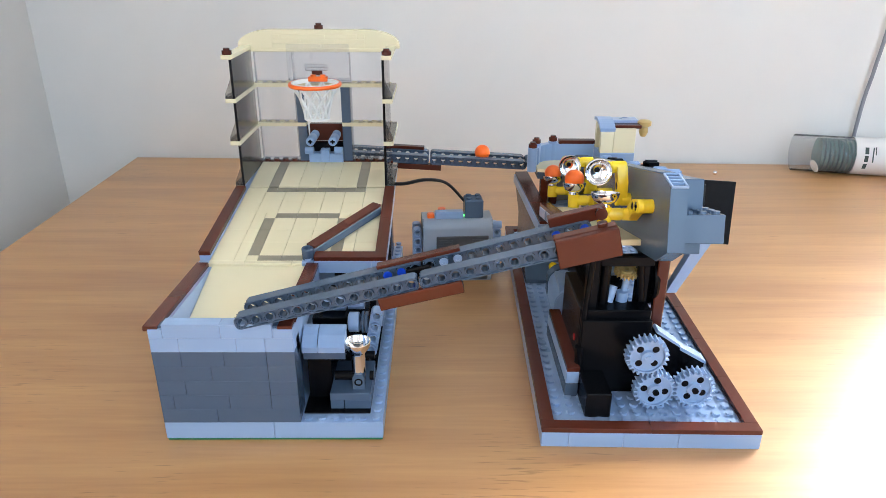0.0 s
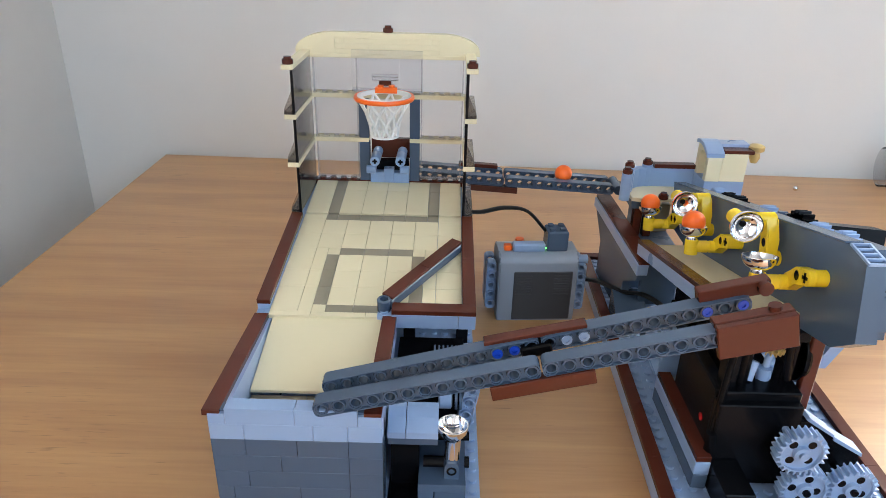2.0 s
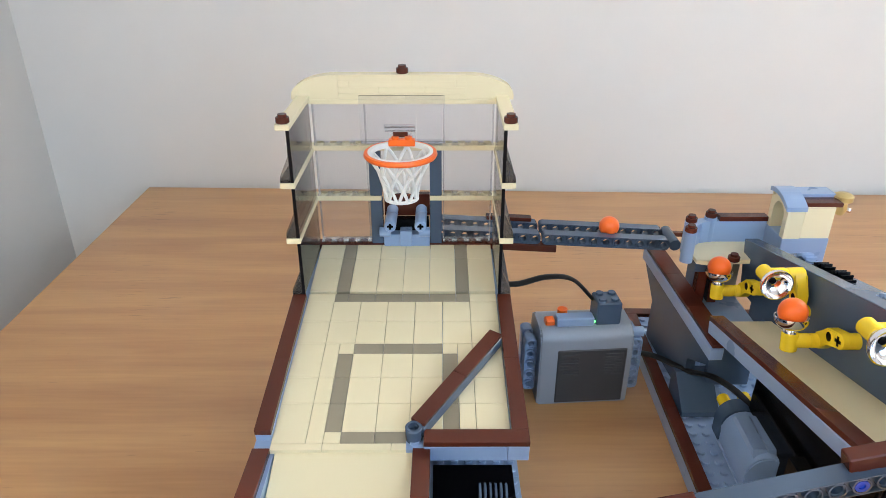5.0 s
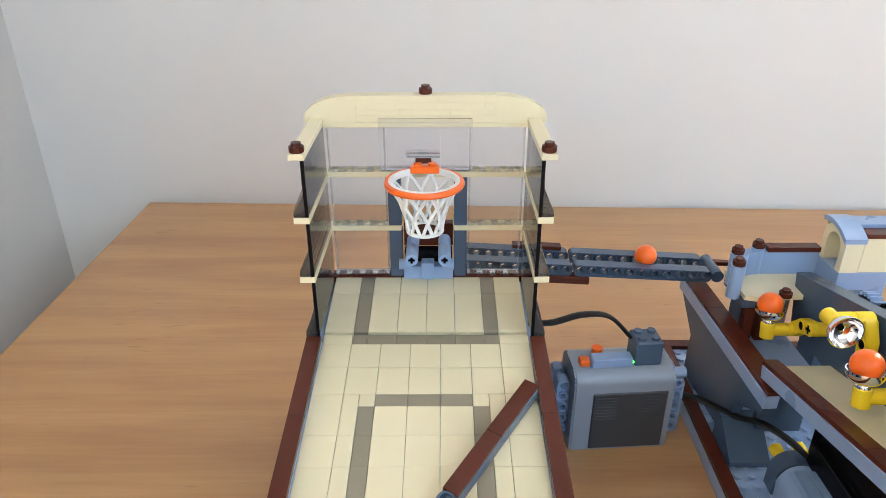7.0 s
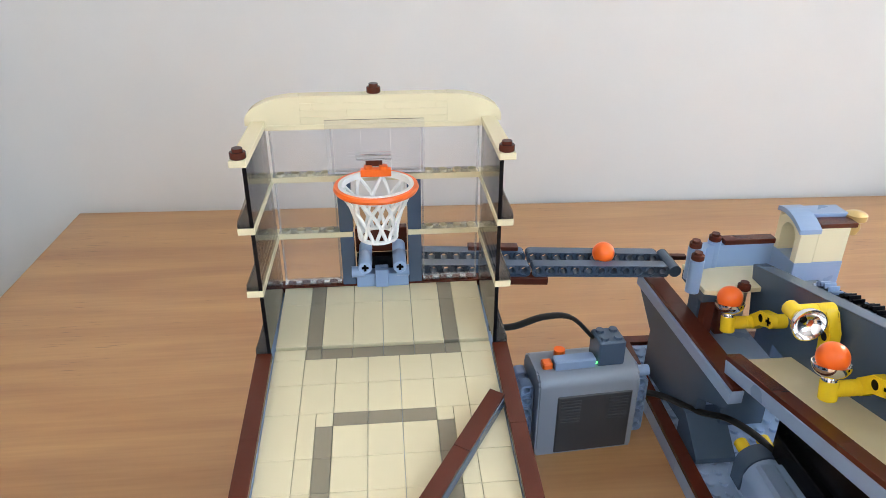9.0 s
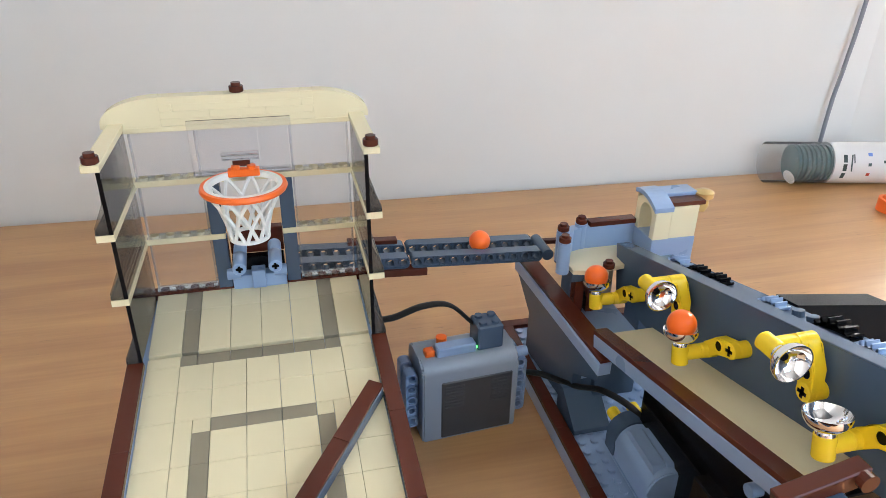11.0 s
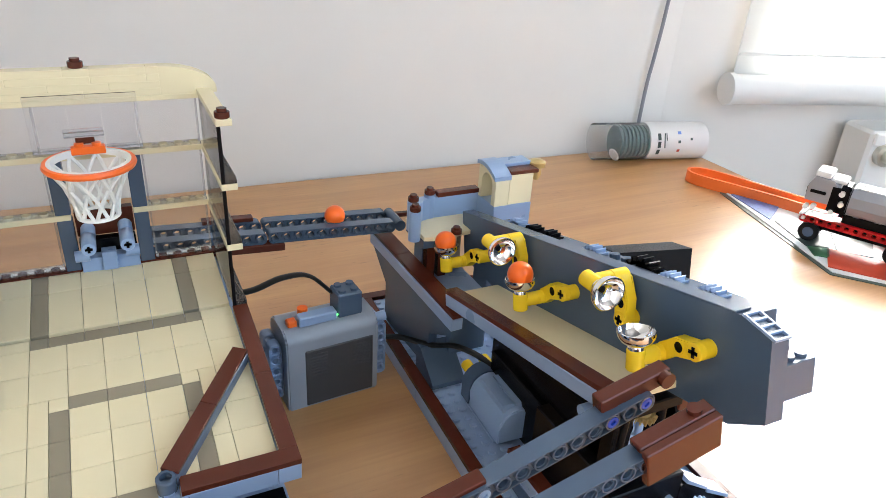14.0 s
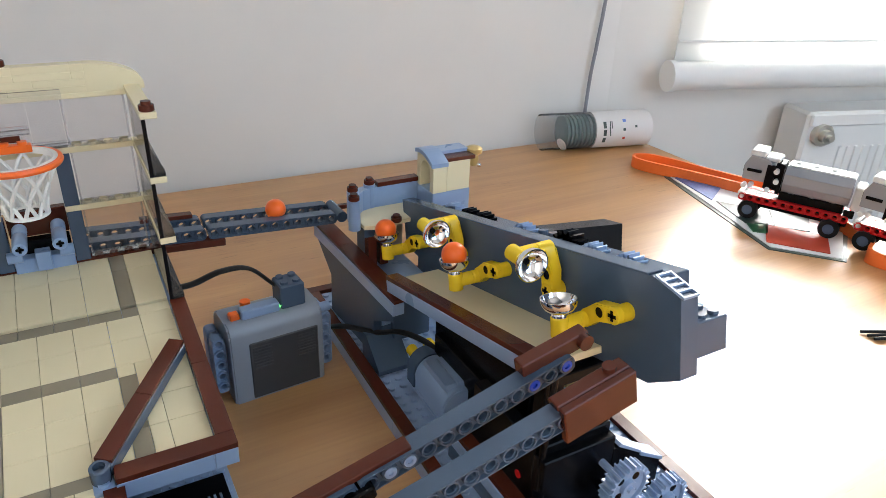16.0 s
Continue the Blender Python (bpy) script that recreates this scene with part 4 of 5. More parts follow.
prism(bm, outer, "x", 37.3, 38.6)
part("arch", bm, TAN, gate)
bm = bmesh.new()
box(bm, 38.62, 31.62, 13.1, 40.95, 34.5, 15.75, 0.05)
part("block", bm, TAN, gate)
roof = [(31.5 + 3.2 * f, 15.35 + 1.15 * math.sin(math.pi * (0.12 + 0.55 * f))) for f in [i / 8 for i in range(9)]]
roof = roof + [(y, z - 0.35) for y, z in reversed(roof)]
bm = bmesh.new()
prism(bm, roof, "x", 37.1, 38.7)
part("roof", bm, LIGHT, gate, "light grey curved slope")
bm = bmesh.new()
box(bm, 38.7, 31.7, 15.7, 41.5, 33.0, 16.05, 0.05)
part("roof_tile", bm, BROWN, gate)
bm = bmesh.new()
box(bm, 38.7, 33.0, 15.7, 41.5, 34.6, 16.3, 0.05)
part("roof_tile", bm, LIGHT, gate)
bm = bmesh.new()
lathe(bm, [(0.0, -1.5), (0.3, -1.4), (0.5, -0.9), (0.42, -0.4), (0.75, -0.2), (0.75, 0.2), (0.5, 0.35), (0.0, 0.4)], (42.1, 33.0, 16.0), 18)
box(bm, 41.4, 32.7, 15.8, 42.1, 33.3, 16.15, 0.05)
part("gold_knob", bm, GOLD, gate, "pearl gold ornament", smooth=True)

gate.location = (0.05 * U, -1.7 * U, 0.6 * U)

# sloping shelf
SM = ident(30.4, 5.4, 14.4, -12.9, 0, 0)
sh = part("shelf", (lambda b: (box(b, 0.95, 0.0, -0.9, 4.75, 19.6, -0.45, 0.04), b)[1])(bmesh.new()), TAN, lift, "sloping tan shelf with a brown rail", m=SM)
bm = bmesh.new()
box(bm, 0.0, 0.0, -1.35, 0.95, 19.6, -0.38, 0.05)
part("rail", bm, LIGHT, lift, "light grey rail", m=SM)
for s, d in ((0, 8), (8, 6), (14, 5.6)):
    brick(sh, 0.0, s, -0.36, 1.05, d, 0.36, BROWN, name="tile")

# lift panel
PM = ident(35.0, 2.6, 19.8, -13.3, 0, 0)
pl = part("lift_panel", (lambda b: (prism(b, [(0, 0), (29.2, 0), (29.2, -4.0), (22, -5.95), (0.4, -5.97), (-1.8, -5.0), (-1.8, -0.72)], "x", 0, 1.15), b)[1])(bmesh.new()), DARK, lift, "smooth dark grey panel", m=PM)
bm = bmesh.new()
box(bm, -0.06, 0.3, 0.0, 1.0, 29.1, 0.12, 0.03)
part("top_tiles", bm, DARK, lift, m=PM)
bm = bmesh.new()
box(bm, 1.2, 0.4, -5.5, 3.0, 26.0, -0.35, 0.05)
for s in (10.8, 11.9):
    rod(bm, (2.1, s, -0.36), (2.1, s, 0.0), 0.34, n=14)
part("rear_plate", bm, DARK, lift, m=PM)
bm = bmesh.new()
box(bm, 1.16, -1.3, -4.5, 3.9, 2.6, -2.55, 0.05)
for i in range(3):
    for j in range(4):
        rod(bm, (1.6 + i * 0.9, -0.8 + j, -2.56), (1.6 + i * 0.9, -0.8 + j, -2.35), 0.3, n=12)
part("rear_bricks", bm, DARK, lift, m=PM)
bm = bmesh.new()
box(bm, 1.2, 0.6, -2.2, 3.2, 3.6, -0.7, 0.05)
for i in range(2):
    for j in range(3):
        rod(bm, (1.7 + i, 1.1 + j, -0.71), (1.7 + i, 1.1 + j, -0.5), 0.3, n=12)
part("stud_plate", bm, BLACK, lift, m=PM)
# grille tile on the sloping end
GM = PM @ ident(0, 0, 0, 21.5, 0, 0)
for b in ((0.02, -2.07, -0.02, 0.14, -0.03, 0.14), (1.0, -2.07, -0.02, 1.13, -0.03, 0.14), (0.14, -0.15, -0.02, 1.0, -0.03, 0.14), (0.14, -0.64, -0.02, 1.0, -0.52, 0.14), (0.14, -1.12, -0.02, 1.0, -1.0, 0.14), (0.14, -1.6, -0.02, 1.0, -1.48, 0.14), (0.14, -2.07, -0.02, 1.0, -1.95, 0.14)):
    bm = bmesh.new()
    box(bm, *b, 0.01)
    part("grille_bar", bm, LIGHT, pl)
for ob in [o for o in pl.children if o.name.startswith("grille_bar")]:
    g = (PM.inverted() @ GM)
    g.translation = g.translation * U
    ob.matrix_basis = g

# gears along the top of the panel
for k, (s, r, mt) in enumerate(((3.6, 1.35, LIGHT), (6.6, 1.35, LIGHT), (8.9, 1.9, BLACK), (13.7, 1.4, LIGHT), (18.9, 1.55, BLACK), (21.0, 1.55, BLACK), (23.4, 1.5, LIGHT))):
    bm = bmesh.new()
    gear(bm, None, 22, r, 0.8, PM @ ident(1.95, s, -1.35 if mt is BLACK else -1.2, 0, 90, 0))
    part("gear", bm, mt, lift, smooth=False)
bm = bmesh.new()
rod(bm, (2.6, 0.5, -1.6), (2.6, 26.5, -1.6), 0.3, n=10)
part("rear_axle", bm, BLACK, lift, m=PM)
bm = bmesh.new()
box(bm, 2.7, 4.0, -2.1, 3.3, 26, -1.2, 0.05)
part("rear_beam", bm, BLACK, lift, m=PM)

# tipping hopper box behind the panel
bm = bmesh.new()
v = [(-1.1, -4.1), (1.1, -4.1), (1.35, 1.5), (-1.35, 1.5)]
prism(bm, v, "x", -3.1, 3.0)
part("black_box", bm, BLACK, lift, "glossy black box", m=ident(43.5, 17.7, 13.1, -16, 0, -12))
bm = bmesh.new()
box(bm, -2.6, -0.4, -0.5, -2.2, 8, 0.5, 0.1)
box(bm, -2.6, 4.2, -0.5, 0.8, 5.2, 0.5, 0.1)
part("box_arm", bm, BLACK, lift, m=ident(40.6, 13.6, 13.2, -8, 0, -6))


# cups on cranks
def ball_mesh():
    bm = bmesh.new()
    bmesh.ops.create_uvsphere(bm, u_segments=32, v_segments=20, radius=0.875)
    return mesh("ball", bm, ORANGE, True)


BALL = ball_mesh()


def cup(py, pz, turn):
    """A chrome cup on a yellow crank that is turned about its pivot at py, pz."""
    m = ident(34.4, py, pz, turn, 0, 0)

    def piece(name, bm, material, parent, label="", smooth=True):
        return part(name, bm, material, parent, label, smooth)

    bm = bmesh.new()
    lathe(bm, [(0.0, 0.0), (0.4, 0.0), (0.5, 0.06), (0.5, 0.28), (0.44, 0.32), (0.44, 0.42), (0.5, 0.46), (0.5, 1.2), (0.0, 1.2)], n=22, m=ident(-0.55, 0, 0, 0, 90, 0))
    cr = part("crank", bm, YELLOW, lift, "yellow crank arm", True, m)
    L, w = 2.35, 0.48
    bm = bmesh.new()
    up = -0.9
    pr = [(w * math.cos(radians(t)), w * math.sin(radians(t))) for t in range(100, 281, 18)]
    pr += [(1.2, -w - 0.15), (L - 0.2, up - w + 0.03)]
    pr += [(L + w * math.cos(radians(t)), up + w * math.sin(radians(t))) for t in range(-84, 79, 18)] + [(1.4, w - 0.16)]
    prism(bm, pr, "x", -0.48, 0.3)
    bmesh.ops.bevel(bm, geom=[e for e in bm.edges if abs(e.verts[0].co.x - e.verts[1].co.x) < 0.01], offset=0.07, segments=2, affect="EDGES")
    piece("lever", bm, YELLOW, cr)
    # Flat black cross painted in for the shade of the axle hole.
    bm = bmesh.new()
    for a, b in ((0.3, 0.1), (0.1, 0.3)):
        box(bm, -0.575, -a, -b, -0.545, a, b, 0)
    piece("axle_hole", bm, BLACK, cr, smooth=False)
    # Flat black disc for the dark inside of the lever's hole.
    bm = bmesh.new()
    rod(bm, (-0.49, 1.05, -0.12), (-0.475, 1.05, -0.12), 0.3, n=18)
    piece("round_hole", bm, BLACK, cr, smooth=False)
    bm = bmesh.new()
    lathe(bm, [(0.3, -0.02), (0.4, -0.02), (0.4, 0.05), (0.3, 0.05)], n=20, m=ident(-0.47, 1.05, -0.12, 0, -90, 0), cap=False)
    piece("hole_rim", bm, YELLOW, cr)
    bm = bmesh.new()
    lathe(bm, [(0.47, 0.0), (0.47, 0.5), (0.42, 0.54), (0.42, 0.64), (0.47, 0.68), (0.45, 1.9)], n=22, m=ident(-0.3, L, up, 0, -90, 0))
    piece("bar", bm, YELLOW, cr)
    o = Vector((-2.15, L, up))
    bm = bmesh.new()
    lathe(bm, [(0.0, -0.62), (0.46, -0.62), (0.5, -0.57), (0.5, 0.5), (0.46, 0.55), (0.0, 0.55)], o, 24)
    piece("stem", bm, YELLOW, cr)
    bm = bmesh.new()
    lathe(bm, [(0.38, 0.5), (0.44, 0.55), (0.44, 0.68), (0.4, 0.72), (0.5, 0.8), (0.8, 0.98), (0.98, 1.25), (1.04, 1.48), (1.04, 1.6), (0.97, 1.6)], o, 36, cap=False)
    ch = piece("chrome_cup", bm, CHROME, cr, "chrome plated cup")
    bm = bmesh.new()
    lathe(bm, [(0.97, 1.6), (0.9, 1.4), (0.76, 1.2), (0.52, 1.02), (0.3, 0.95), (0.0, 0.93)], o, 36, cap=False)
    piece("reflector", bm, CHROME, ch, "polished chrome bowl")
    # Black disc puts the shade of the cup's hole into colour.
    bm = bmesh.new()
    rod(bm, o + Vector((0, 0, 0.95)), o + Vector((0, 0, 0.99)), 0.2, n=14)
    piece("cup_hole", bm, BLACK, ch)
    return m @ (o + Vector((0, 0, 1.9)))


SEATS = [cup(3.8 + 5.55 * i, 17.1 - 1.42 * i, 88 if i % 2 else -12) for i in range(5)]

# drive train under the shelf
for nm, b, mt in (("frame", (31.0, 4.2, 1.3, 36.4, 5.2, 7.7), BLACK), ("frame", (31.0, 5.2, 1.3, 32.0, 12, 8.2), BLACK), ("frame", (35.4, 5.2, 1.3, 36.4, 12, 6.0), BLACK), ("foot", (31.05, 0.9, 1.3, 32.95, 4.2, 3.4), BLACK),
                  ("column", (31.4, 5.4, 7.7, 32.3, 6.4, 13.0), BLACK), ("column", (35.6, 6.6, 6.0, 36.5, 7.6, 13.6), BLACK), ("column", (32.9, 8.5, 1.3, 33.9, 9.5, 11.6), BLACK), ("column", (35.3, 14.5, 1.3, 36.3, 15.6, 11.6), BLACK), ("column", (33.6, 21, 1.3, 36.0, 22, 9.0), BLACK),
                  ("strip", (36.9, 6.2, 5.0, 37.8, 6.8, 12.0), BROWN), ("top_frame", (31.2, 4.8, 7.6, 36.4, 6.4, 8.3), BLACK),
                  # The box from z 6.0 to 8.8 is filler, added to block bright gaps.
                  ("drive_box", (33.0, 9.5, 1.3, 36.2, 21.0, 6.0), BLACK), ("drive_housing", (33.5, 7.6, 6.0, 35.2, 21.0, 8.8), BLACK), ("cross_beam", (32.3, 5.6, 11.6, 36.4, 6.4, 12.4), BLACK)):
    bm = bmesh.new()
    box(bm, *b, 0.08)
    part(nm, bm, mt, lift)
bm = bmesh.new()
prism(bm, [(36.4, 1.3), (40.8, 1.3), (40.8, 4.0), (36.9, 6.6), (36.4, 6.6)], "y", 4.2, 5.2)
part("slope_body", bm, BLACK, lift)
bm = bmesh.new()
prism(bm, [(36.7, 6.75), (38.7, 5.45), (38.7, 5.65), (36.9, 6.9)], "y", 4.1, 5.3)
part("slope_tile", bm, LIGHT, lift, "light grey sloping tile")
bm = bmesh.new()
prism(bm, [(38.75, 5.2), (40.9, 3.95), (40.9, 4.2), (38.75, 5.5)], "y", 4.1, 5.3)
part("slope_tile", bm, LIGHT, lift, "light grey sloping tile")
bm = bmesh.new()
box(bm, 30.0, 3.6, 2.5, 31.0, 13.2, 3.5, 0.05)
lw = part("low_wall", bm, LIGHT, lift, "low light grey wall with brown tiles")
bm = bmesh.new()
box(bm, 30.0, 3.6, 1.3, 31.0, 13.2, 2.48, 0.05)
part("low_wall_foot", bm, DARK, lift)
for y, d in ((3.7, 5.0), (8.7, 4.5)):
    brick(lw, 30.05, y, 3.5, 1.0, d, 0.4, BROWN, name="tile")
bm = bmesh.new()
prism(bm, [(38.3, 8.4), (39.1, 8.4), (41.2, 12.6), (40.2, 12.8)], "y", 7.6, 8.4)
part("brace", bm, LIGHT, lift, "light grey brace")
for x, z, t in ((35.5, 6.0, 0), (36.4, 3.05, 7), (39.35, 3.2, 3)):
    bm = bmesh.new()
    gear(bm, None, 24, 1.6, 0.9, ident(x, 2.2, z, 90, t, 0))
    g_ = part("gear", bm, LIGHT, lift, "light grey toothed gear")
    # Black plugs stand in for the shade inside the gear's holes.
    for k in range(4):
        a = radians(90 * k + 45 + t * 5)
        bm = bmesh.new()
        rod(bm, (x + 0.82 * math.cos(a), 1.96, z + 0.82 * math.sin(a)), (x + 0.82 * math.cos(a), 2.5, z + 0.82 * math.sin(a)), 0.27, n=14)
        part("gear_hole", bm, BLACK, g_)
    bm = bmesh.new()
    rod(bm, (x, 1.5, z), (x, 4.3, z), 0.24, n=10)
    part("axle", bm, LIGHT if k and t == 0 else BLACK, g_)
for x, y, z in ((31.2, 6.5, 5.0), (31.0, 4.9, 3.6)):
    bm = bmesh.new()
    rod(bm, (x - 0.25, y, z), (x + 0.2, y, z), 0.28, n=12)
    part("red_pin", bm, RED, lift)
bm = bmesh.new()
rod(bm, (32.2, 9.2, 9.6), (35.4, 9.2, 9.6), 0.4, n=14)
part("cross_axle", bm, LIGHT, lift, smooth=True)
bm = bmesh.new()
gear(bm, None, 18, 0.95, 0.4, ident(34.7, 6.9, 10.6, 12, 0, 0))
part("gold_gear", bm, GOLD, lift, "pearl gold toothed gear")
bm = bmesh.new()
rod(bm, (34.5, 6.6, 8.3), (34.8, 6.9, 10.4), 0.24, n=12)
lathe(bm, [(0.24, 0.0), (0.44, 0.0), (0.44, 0.9), (0.24, 0.9)], (34.45, 6.5, 8.2), 18)
part("drive_axle", bm, LIGHT, lift, "light grey axle with a collar", smooth=True)
bm = bmesh.new()
rod(bm, (33.3, 6.3, 8.3), (33.7, 6.7, 9.5), 0.4, n=16)
part("axle_joiner", bm, LIGHT, lift, "light grey axle joiner", smooth=True)
for p, q, r in (((30.9, 4.5, 3.0), (31.6, 5.0, 13.2), 0.24), ((31.3, 4.5, 2.2), (30.95, 4.4, 5.4), 0.36), ((32.9, 6.2, 8.2), (32.9, 6.2, 12.4), 0.42), ((35.9, 6.3, 8.4), (35.5, 6.3, 12.2), 0.3)):
    bm = bmesh.new()
    rod(bm, p, q, r, n=14)
    part("black_rod", bm, BLACK, lift, smooth=True)
bm = bmesh.new()
lathe(bm, [(0.5, -0.2), (2.3, -0.2), (2.4, 0.0), (2.3, 0.2), (0.5, 0.2), (0.5, -0.2)], n=36, m=ident(37.0, 8.4, 9.6, 0, 90, 0), cap=False)
part("black_wheel", bm, BLACK, lift, "thin black wheel", smooth=True)

# motor lying on the base
motor = thing("electric_motor", "light grey toy motor with a yellow knob lying on the base", "motor", at=(32.5, 18.6, 2.95), rz=-2)
def dome(w, h, lo):
    return [(-w, lo), (w, lo)] + [(w * math.cos(radians(a)), h * math.sin(radians(a))) for a in range(0, 181, 15)]


bm = bmesh.new()
prism(bm, dome(1.42, 1.42, -1.3), "y", -2.9, 2.0)
bmesh.ops.bevel(bm, geom=[e for e in bm.edges if abs(e.verts[0].co.y - e.verts[1].co.y) < 0.01], offset=0.1, segments=2, affect="EDGES")
part("body", bm, LIGHT, motor, smooth=True)
for x0, x1 in ((-0.95, -0.06), (0.06, 0.95)):
    bm = bmesh.new()
    prism(bm, [(-2.5, 1.0), (1.7, 1.0), (1.2, 1.62), (-2.2, 1.62)], "x", x0, x1)
    part("top_ridge", bm, LIGHT, motor)
bm = bmesh.new()
prism(bm, dome(1.48, 1.48, -1.36), "y", 2.0, 3.3)
part("dark_nose", bm, DARK, motor, smooth=True)
for x, z in ((-0.7, 0.9), (0.8, 1.1)):
    bm = bmesh.new()
    rod(bm, (x, 3.2, z - 0.2), (x, 4.3, z - 0.2), 0.46, n=16)
    part("yellow_knob", bm, YELLOW, motor, smooth=True)
bm = bmesh.new()
box(bm, -1.5, -2.4, -1.53, 1.5, 2.4, -1.32, 0.05)
part("mount_plate", bm, LIGHT, motor)
bm = bmesh.new()
prism(bm, [(0, 0), (3.4, 0), (3.4, 2.4), (2.6, 2.4), (0, 0.4)], "x", -1.6, 1.3)
tagged(part("slope_brick", bm, DARK, None, m=ident(30.9, 23.4, 1.42)), "dark grey slope brick on the base", "brick")

# ---- battery box ----
bat = thing("battery_box", "grey battery box with dark front cover standing on the table", "battery box", at=(22.15, 28.95, 0), rz=4)
bm = bmesh.new()
prism(bm, [(-2.0, 0.0), (2.0, 0.0), (2.0, 6.0)] + [(1.0 + math.cos(radians(a)), 6.0 + math.sin(radians(a))) for a in range(10, 91, 10)] + [(-1.0 + math.cos(radians(a)), 6.0 + math.sin(radians(a))) for a in range(90, 181, 10)], "x", -3.8, 3.75)
bmesh.ops.bevel(bm, geom=[e for e in bm.edges if abs(e.verts[0].co.x - e.verts[1].co.x) < 0.01 and max(v.co.z for v in e.verts) > 0.1], offset=0.14, segments=2, affect="EDGES")
part("body", bm, MIDGREY, bat, smooth=True)
bm = bmesh.new()
box(bm, -2.35, -2.1, 0.1, 3.3, -1.9, 5.3, 0.12)
COVER = mat("dark_grey_cover", (0.045, 0.048, 0.055), 0.4)
cvr = part("cover", bm, COVER, bat, "dark grey ribbed cover")
for sx in (-1.35, 2.25):
    for i in range(8):
        bm = bmesh.new()
        box(bm, sx - 0.75, -2.15, 2.9 + i * 0.27, sx + 0.75, -2.08, 3.02 + i * 0.27, 0.02)
        part("rib", bm, COVER, cvr)
for x, y in ((4.25, -0.9), (4.25, 0.9), (-4.35, -0.5), (-4.35, 1.1)):
    bm = bmesh.new()
    beam(bm, 5)
    part("side_beam", bm, LIGHT, bat, m=ident(x, y, 1.3, 0, -90, 0), smooth=True)
bm = bmesh.new()
rod(bm, (3.7, -0.9, 6.1), (4.8, -0.9, 6.1), 0.42, n=16)
part("side_peg", bm, LIGHT, bat, smooth=True)
bm = bmesh.new()
box(bm, -2.45, -1.2, 6.95, 0.6, -0.2, 7.75, 0.1)
for x in (-1.5, -0.5):
    lathe(bm, [(0.3, 0.0), (0.2, 0.03), (0.2, 0.25)], n=12, m=ident(x, -1.22, 7.35, -90, 0, 0))
part("switch_cover", bm, LIGHT, bat)
bm = bmesh.new()
box(bm, -3.25, -0.9, 6.9, -2.5, -0.1, 7.45, 0.1)
rod(bm, (-1.6, 0.6, 6.9), (-1.6, 0.6, 7.6), 0.42, n=16)
part("switch", bm, ORANGE, bat, "orange switch")
bm = bmesh.new()
box(bm, 0.75, -1.15, 6.95, 2.75, 0.85, 9.0, 0.12)
for x in (1.25, 2.25):
    for y in (-0.65, 0.35):
        rod(bm, (x, y, 8.99), (x, y, 9.2), 0.3, n=14)
part("connector", bm, DARK, bat, "dark grey cable connector")
bm = bmesh.new()
bmesh.ops.create_uvsphere(bm, u_segments=10, v_segments=6, radius=0.1)
led = bpy.data.materials.new("green_led")
led.use_nodes = True
led.node_tree.nodes["Principled BSDF"].inputs["Emission Color"].default_value = (0.05, 1, 0.1, 1)
led.node_tree.nodes["Principled BSDF"].inputs["Emission Strength"].default_value = 4
part("led", bm, led, bat, "lit green indicator", m=ident(0.66, -1.0, 7.3))

bm = bmesh.new()
tube(bm, spline([(14.9, 27.6, 11.0), (16.6, 27.6, 11.0), (18.8, 28.3, 11.2), (21.0, 29.0, 10.6), (23.0, 29.5, 8.4)], 8), 0.16, 8, 2.2)
tagged(part("flat_cable", bm, RUBBER, smooth=True), "black flat cable between court and battery box", "cable")
bm = bmesh.new()
tube(bm, spline([(26.6, 29.4, 3.4), (28.2, 28.0, 3.9), (30.2, 26.2, 3.8), (31.6, 24.2, 4.6), (33.0, 22.0, 4.4), (33.4, 19.5, 3.8), (32.2, 18.2, 4.4)], 8), 0.18, 8, 1.8)
tagged(part("flat_cable", bm, RUBBER, smooth=True), "black flat cable from battery box to motor", "cable")

# ---- balls ----
for p in [SEATS[4], SEATS[2], Vector((25.2, 35.7, 12.15))]:
    ob = new("ball", BALL)
    ob.matrix_basis = pose(p.x * U, p.y * U, p.z * U)
    tagged(ob, "small orange plastic ball carried by the machine", "ball", "orange balls")

# ---- things at the back of the table ----
tubeo = thing("tablet_tube", "clear plastic tube of dark green discs lying on its side", "tube", at=(84.5, 68.3, 3.0), rz=-13)
bm = bmesh.new()
rod(bm, (-5.4, 0, 0), (3.2, 0, 0), 3.0, n=36)
part("clear_tube", bm, HAZY, tubeo, smooth=True)
bm = bmesh.new()
rod(bm, (3.2, 0, 0), (13.6, 0, 0), 3.02, n=36)
lb_ = part("label_sleeve", bm, LABEL, tubeo, "white paper label", smooth=True)
for i in range(9):
    bm = bmesh.new()
    lathe(bm, [(2.3, -0.33), (2.7, -0.2), (2.7, 0.2), (2.3, 0.33)], n=28, m=ident(-1.6 + i * 0.68, 0, -0.1, 0, 90, 0))
    part("disc", bm, DGREEN, tubeo, smooth=True)
bm = bmesh.new()
lathe(bm, [(0.9, -0.1), (1.1, 0.0), (0.9, 0.1)], n=16, m=ident(-2.2, -1.4, -1.8, 0, 70, 20))
part("white_disc", bm, WHITE, tubeo)
